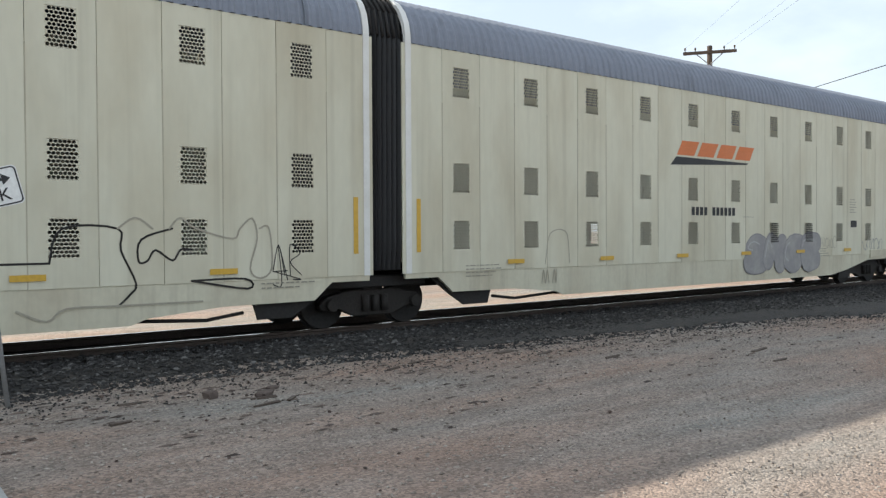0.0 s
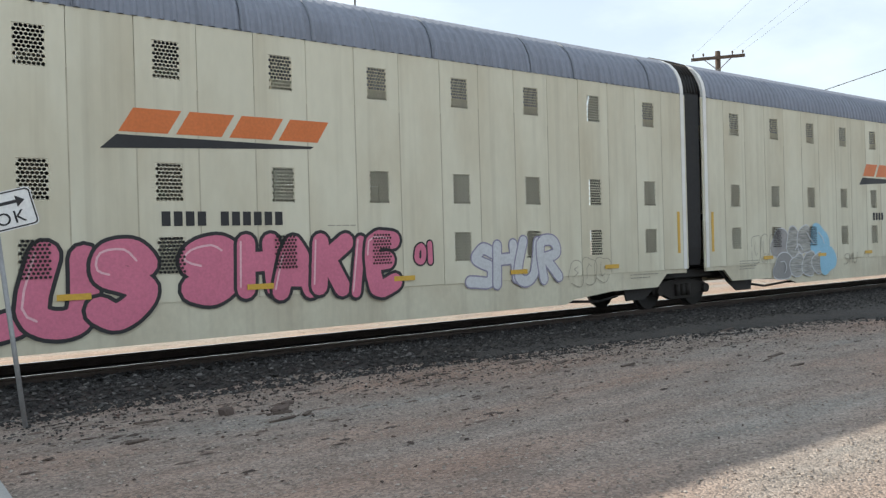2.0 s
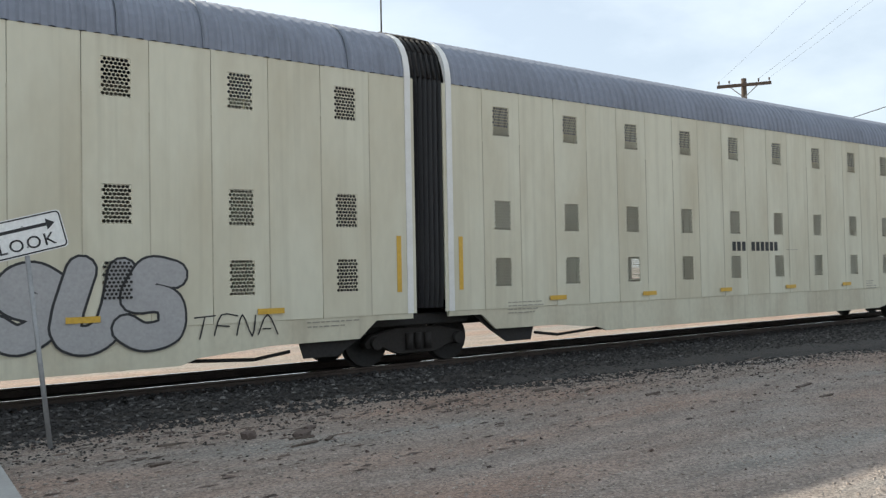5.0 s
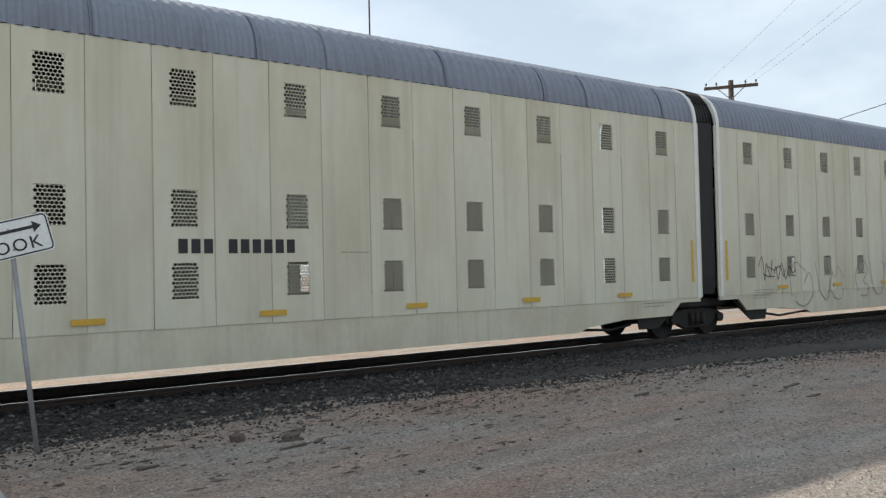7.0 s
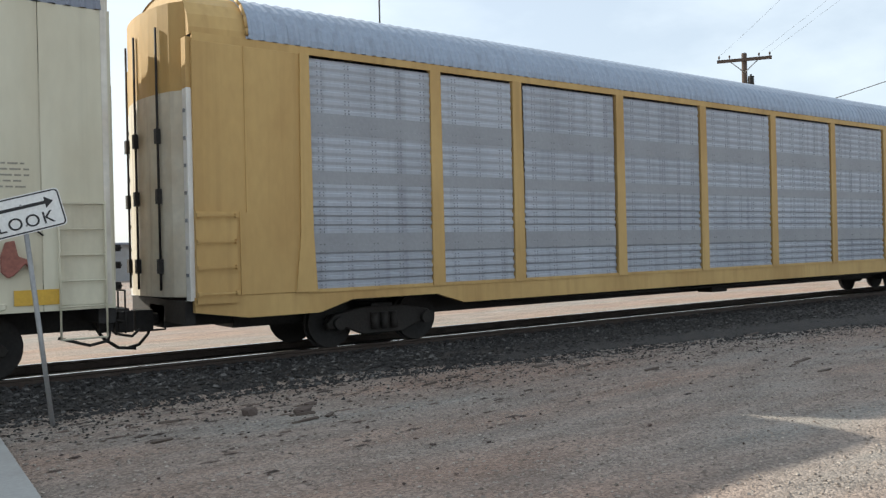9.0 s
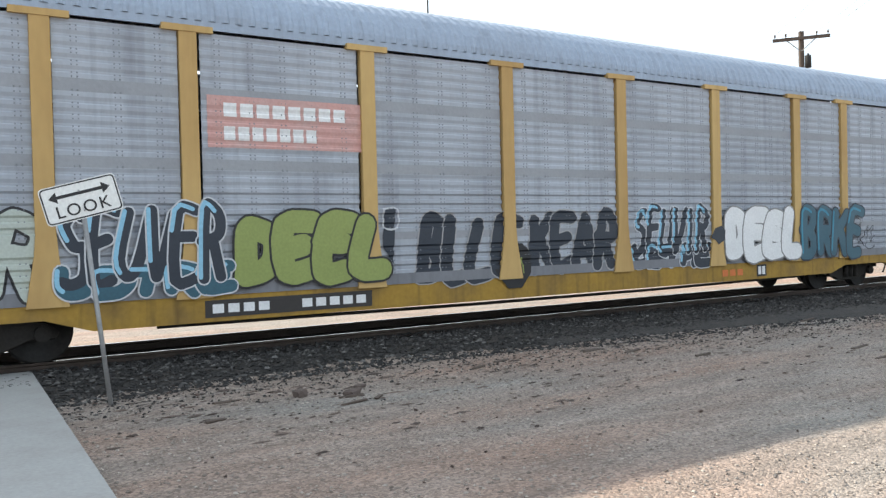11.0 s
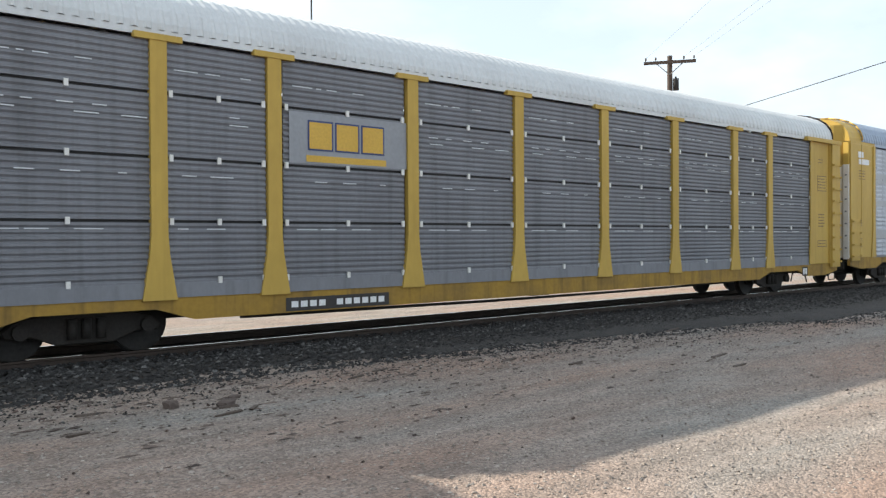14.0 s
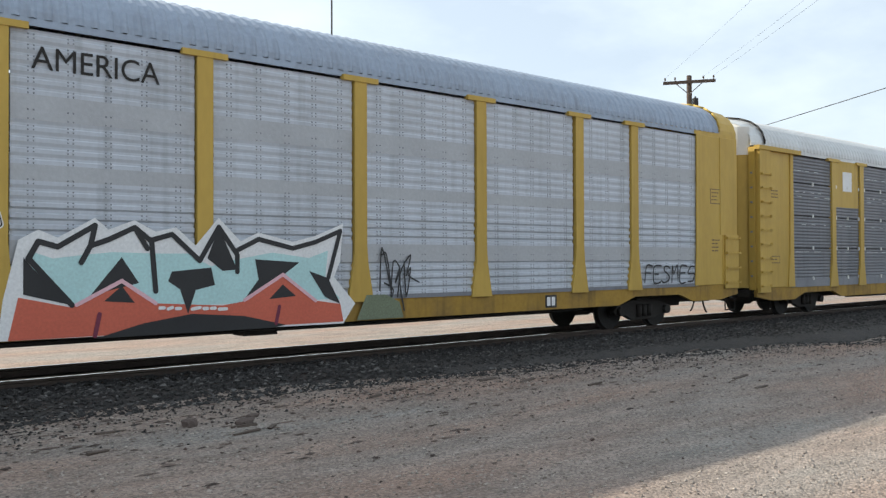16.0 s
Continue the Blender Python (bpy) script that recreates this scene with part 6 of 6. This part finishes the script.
drawn(C2, 9.45, 0.9, 0.9, 0.75, ((STEEL_DARK, 0.02, "006 259 103 506/405 608 502/606 858 703 905/204 601 952"),), y=YP - 0.01, wall=WALL_A, name="graffiti_tag")
small_print(C2, -12.7, 4.1, 0.5, 4, 0.1, y=-1.519)
bars(C2, -12.75, 1.85, 0.4, 0.13, 4, BLACK, y=-1.519)
bars(C2, -12.75, 1.62, 0.4, 0.13, 4, BLACK, y=-1.519)
plate(C2, 11.95, 12.5, 2.85, 3.2, BLACK, y=-1.517, t=0.002, name="stencil_frame")
plate(C2, 11.97, 12.48, 2.87, 3.18, TAN, y=-1.519, t=0.002, name="stencil_frame")
small_print(C2, 12.02, 3.1, 0.4, 3, 0.08, y=-1.522, material=PRINT)
plate(C2, -12.2, -11.7, 0.52, 0.72, AMBER, y=-1.503, name="notice")

# third yellow wagon
drawn(C3, -11.45, 0.55, 4.3, 1.35, (
    (STEEL_DARK, 0.028, "008 099 258 325 253/253 152 032 053 094 244 252 151 031/005 076 037/258 508 436 415 515 553 501 381 302 324 464"),
    (SILL_DIRT, 0.024, "508 738 685 653 733 725 658/738 978 926 974 903 844 915"),
), y=YP - 0.05, label="thin dark outline graffiti")
lettering(C3, "NENa", -6.35, 0.95, 3.95, 1.12, MAGENTA, CRIMSON, 72, y=YP - 0.03, fat=0.41, edge=0.025, soft=1, slant=0.08, label="magenta block-letter graffiti with dark outline")
drawn(C3, -7.0, 0.95, 0.65, 0.65, ((BLACK, 0.02, "003 209 302 455/500 355 608 905 801 500/456 754"),), y=YP - 0.03, name="graffiti_tag")
lettering(C3, "NENA", -2.4, 1.1, 0.8, 0.36, BLACK, BLACK, 74, y=YP - 0.03, fat=0.1, edge=0.003)
number_band(C3, -5.8, 0.70, 0.94, 2.42, 11, (4,))
railway_logo(C3, 4.62, 3.4, 2.1, 0.30, y=YP - 0.002, wall=WALL_B)
plate(C3, 12.0, 12.5, 2.0, 2.18, AMBER, y=-1.519, name="notice", label="yellow notice plate")
bars(C3, 12.75, 2.55, 0.4, 0.28, 3, WHITE_SPRAY, y=-1.519)
small_print(C3, -12.6, 3.0, 0.5, 5, 0.09, y=-1.519, material=PRINT)
small_print(C3, 12.0, 3.6, 0.5, 4, 0.09, y=-1.519, material=PRINT)
plate(C3, -12.6, -12.1, 1.2, 1.4, AMBER, y=-1.519, name="notice", label="yellow notice plate")

# fourth yellow wagon
plate(C4, -6.77, -4.33, 2.92, 3.76, BAND_GREY, y=YP - 0.002, t=0.006, name="name_panel", label="smooth grey name panel with yellow blocks")
bm = bmesh.new()
for k in range(3):
    a = -6.42 + 0.54 * k
    slab(bm, [(a, 3.14), (a + 0.50, 3.14), (a + 0.50, 3.64), (a, 3.64)], YP - 0.012, YP - 0.015)
part("logo", bm, BLUE, C4)
bm = bmesh.new()
for k in range(3):
    a = -6.42 + 0.54 * k
    slab(bm, [(a + 0.03, 3.17), (a + 0.47, 3.17), (a + 0.47, 3.61), (a + 0.03, 3.61)], YP - 0.016, YP - 0.019)
slab(bm, [(-6.45, 2.95), (-4.8, 2.95), (-4.8, 3.06), (-6.45, 3.06)], YP - 0.012, YP - 0.016)
part("logo", bm, AMBER, C4, "yellow block logo")
number_band(C4, -6.85, 0.5, 0.72, 2.1, 11, (4,))
plate(C4, -12.9, -12.45, 1.62, 1.82, BLACK, y=-1.517, t=0.002, name="stencil_frame")
plate(C4, -12.88, -12.47, 1.64, 1.80, YELLOW_B, y=-1.519, t=0.002, name="stencil_frame")

# fifth yellow wagon: emblem, slogan and a wide sharp-lettered piece
bm = bmesh.new()
slab(bm, [(-8.8, 3.0), (-7.2, 3.0), (-7.2, 4.74), (-8.8, 4.74)], -1.50, -1.508)
part("emblem_board", bm, YELLOW_B, C5, "yellow backing sheet")


def shield(s):
    half = [(0.0, -0.70), (0.12, -0.60), (0.42, -0.48), (0.56, -0.2), (0.56, 0.15), (0.50, 0.38), (0.56, 0.52), (0.42, 0.62), (0.22, 0.58), (0.0, 0.66)]
    pts = half + [(-x, z) for x, z in reversed(half[1:-1])]
    return [(-8.0 + x * s, 3.92 + z * s) for x, z in pts]


for s, mat, y, nm in ((1.06, WHITE_SPRAY, -1.509, "white"), (1.0, BLUE, -1.512, "blue")):
    bm = bmesh.new()
    slab(bm, shield(s), y, y - 0.003)
    part("emblem", bm, mat, C5, "shield-shaped emblem, blue over red and white stripes" if nm == "blue" else "")
bm = bmesh.new()
slab(bm, [(-8.53, 3.98), (-8.53, 3.72), (-8.40, 3.48), (-8.12, 3.36), (-8.0, 3.27), (-7.88, 3.36), (-7.60, 3.48), (-7.47, 3.72), (-7.47, 3.98)], -1.516, -1.518)
part("emblem", bm, WHITE_SPRAY, C5)
for k in range(6):
    bm = bmesh.new()
    a = -8.48 + 0.18 * k
    low = 3.30 + 0.32 * abs(a + 0.045 + 8.0)
    slab(bm, [(a, low + 0.06), (a + 0.09, low + 0.06), (a + 0.09, 3.97), (a, 3.97)], -1.5185, -1.5205)
    part("stripe", bm, RED, C5)
bars(C5, -8.32, 4.26, 0.64, 0.15, 5, WHITE_SPRAY, y=-1.516)
bars(C5, -8.38, 4.06, 0.76, 0.15, 7, WHITE_SPRAY, y=-1.516)
for word, x, w in (("BUILDING", -6.3, 1.8), ("AMERICA", -3.8, 1.72)):
    fc = bpy.data.curves.new("slogan", "FONT")
    fc.body, fc.size, fc.extrude, fc.offset, fc.space_character = word, 0.44, 0.002, 0.0, 1.0
    fc.materials.append(STEEL_DARK)
    ob = new("slogan", fc)
    ob.parent = C5
    ob.matrix_basis = pose(x, YP - 0.008, 4.18, 90, 0, 0)
    tagged(ob, "dark painted slogan letters")
    bpy.context.view_layer.update()
    k = w / max(ob.dimensions.x, 0.01)
    ob.scale = (k, 1, 1)
number_band(C5, -7.7, 0.66, 0.92, 3.0, 11, (4, 5))


drawn(C5, -4.32, 0.58, 5.95, 1.72, (
    (WHITE_SPRAY, 0, "0202 0332 0677 1085 1479 2295 2586 3194 3685 4189 4674 5298 5878 6386 7378 8084 8996 8860 8645 9319 8900"),
    (MINT, 0, "0869 1363 2066 2668 3567 4467 5056 5762 6768 7863 8470 8340 8824 4723 1727 0952"),
    (CORAL, 0, "0634 1725 2846 3626 5322 5925 7049 8023 8819 8902 0402"),
    (BLACK, 0, "0764 0955 1826 0736/2447 2864 3243 2134/4052 5055 5140 4636 4416 4237 3944/6262 7559 7047 5927 6344/4963 5290 5753 5352/7851 8444 8819 8326"),
    (BLACK, 0, "2429 2841 3127/6626 7039 7428/2200 3310 4516 5912 7102 6700"),
    (BLACK, 0.075, "1727 0863 1076 1472 2289 2173 1960/2173 2578 3188 3577 3636/3188 3471/3578 4083 4761/4761 5290 5766 5751/5770 6380 7372 8078 8889 8444"),
    (CRIMSON, 0.06, "2202 2319/6804 6919"),
    (PALE_PINK, 0.055, "1827 2845 3626/5926 7048 8023"),
    (WHITE_SPRAY, 0.05, "3722 3822/3921 4022/4121 4221/4520 4721/4820 4920/5020 5120/5219 5419"),
), y=-1.553, label="wide sharp-edged graffiti in mint, coral and black")
drawn(C5, -4.95, 0.6, 0.6, 1.3, ((ICE, 0, "100 350 504 709 405 306"), (MINT, 0, "302 503 606 455")), y=YP - 0.05, label="pale sprayed edge of a graffiti")
drawn(C5, 1.3, 0.62, 1.0, 0.42, ((surface("sage_green_spray", (0.16, 0.19, 0.12), 0.6), 0, "000 990 906 609 209"),), y=YP - 0.05, label="dull green sprayed patch")
drawn(C5, 1.75, 0.75, 0.95, 1.1, ((BLACK, 0.03, "053 109 303 208 108/302 357 506 404 506 452/607 652 756 705 954/600 505 758 655/154 353 251"),), y=YP - 0.03, name="graffiti_tag", label="thin black graffiti tag")
lettering(C5, "FESMES", 9.3, 1.05, 2.0, 0.45, BLACK, BLACK, 84, y=YP - 0.03, fat=0.1, edge=0.003)
plate(C5, -12.75, -12.35, 4.3, 4.5, WHITE_SPRAY, y=-1.519, name="notice")
plate(C5, -12.7, -11.9, 4.08, 4.26, WHITE_SPRAY, y=-1.519, name="notice")
def end_notices(car, x, frame_mat, rows):
    """Stencilled frames and print on an end bay: height, width, lines, framed or not."""
    for z, w, n, framed in rows:
        if framed:
            plate(car, x - 0.05, x + w + 0.05, z - 0.09 * n, z + 0.11, PRINT, y=-1.516, t=0.002, name="stencil_frame")
            plate(car, x - 0.03, x + w + 0.03, z - 0.09 * n + 0.02, z + 0.09, frame_mat, y=-1.519, t=0.002, name="stencil_frame")
        small_print(car, x, z, w, n, 0.09, y=-1.522, material=PRINT)


end_notices(C4, 11.98, YELLOW_B, ((4.05, 0.3, 2, False), (3.45, 0.5, 4, True), (2.35, 0.4, 5, False), (1.45, 0.5, 1, True)))
end_notices(C4, -12.5, YELLOW_B, ((3.9, 0.35, 3, False), (2.4, 0.3, 3, False)))
end_notices(C2, 12.0, TAN, ((2.55, 0.3, 2, False), (2.1, 0.42, 4, False)))
end_notices(C5, -12.7, YELLOW_B, ((3.85, 0.5, 4, False), (2.2, 0.3, 3, False), (1.5, 0.22, 2, True)))
end_notices(C5, 12.1, YELLOW_B, ((3.3, 0.35, 3, True), (2.1, 0.35, 4, False)))
end_notices(C3, 12.0, TAN, ((2.95, 0.55, 3, False),))
end_notices(C6, -12.6, YELLOW_B, ((3.5, 0.4, 3, False), (1.6, 0.4, 1, True)))
# sixth: small square board
plate(C6, -8.75, -7.25, 3.2, 4.62, YELLOW_B, y=YP, name="emblem_board")
plate(C6, -8.3, -7.7, 3.7, 4.3, WHITE_SPRAY, y=YP - 0.007, name="emblem")

# ---- movement ----
SPEED = 17.345
TRAIN = ((P1, 8.34), (P2, 51.64), (P3, 94.94), (P4, 138.24), (C1, 173.72), (C2, 201.31), (C3, 228.94), (C4, 256.57), (C5, 284.2), (C6, 311.83))
# seconds, metres by which the train is ahead of or behind an even roll
SURGE = ((0, 0), (0.5, 0.05), (1, 0.2), (1.5, 0.4), (2, -0.13), (2.5, -0.03), (3, -0.03), (3.5, 0.05), (4, 0.11), (4.5, 0.2), (5, 0.28), (5.6, 0.1), (7, 0), (7.5, -0.05), (8, 0.02), (9.2, 0), (10.5, -0.03),
         (11, 0.07), (11.5, 0.14), (12, -0.22), (12.5, -0.17), (13, -0.14), (13.5, 0), (14, 0.16), (14.5, 0.21), (15, -0.2), (15.5, -0.04), (16, 0.05))


def motions():
    for car, u in TRAIN:
        walk(car, [(t, pose(u - SPEED * t + s, MID_Y, RAIL_Z)) for t, s in SURGE])
    # the wheels roll without slipping
    turn = math.degrees(SPEED / 0.42)
    for wheel, dx in WHEELS:
        walk(wheel, [(k / FPS, pose(dx, 0, 0.42, 0, -turn * k / FPS, 0)) for k in range(16 * FPS + 1)])


motions()
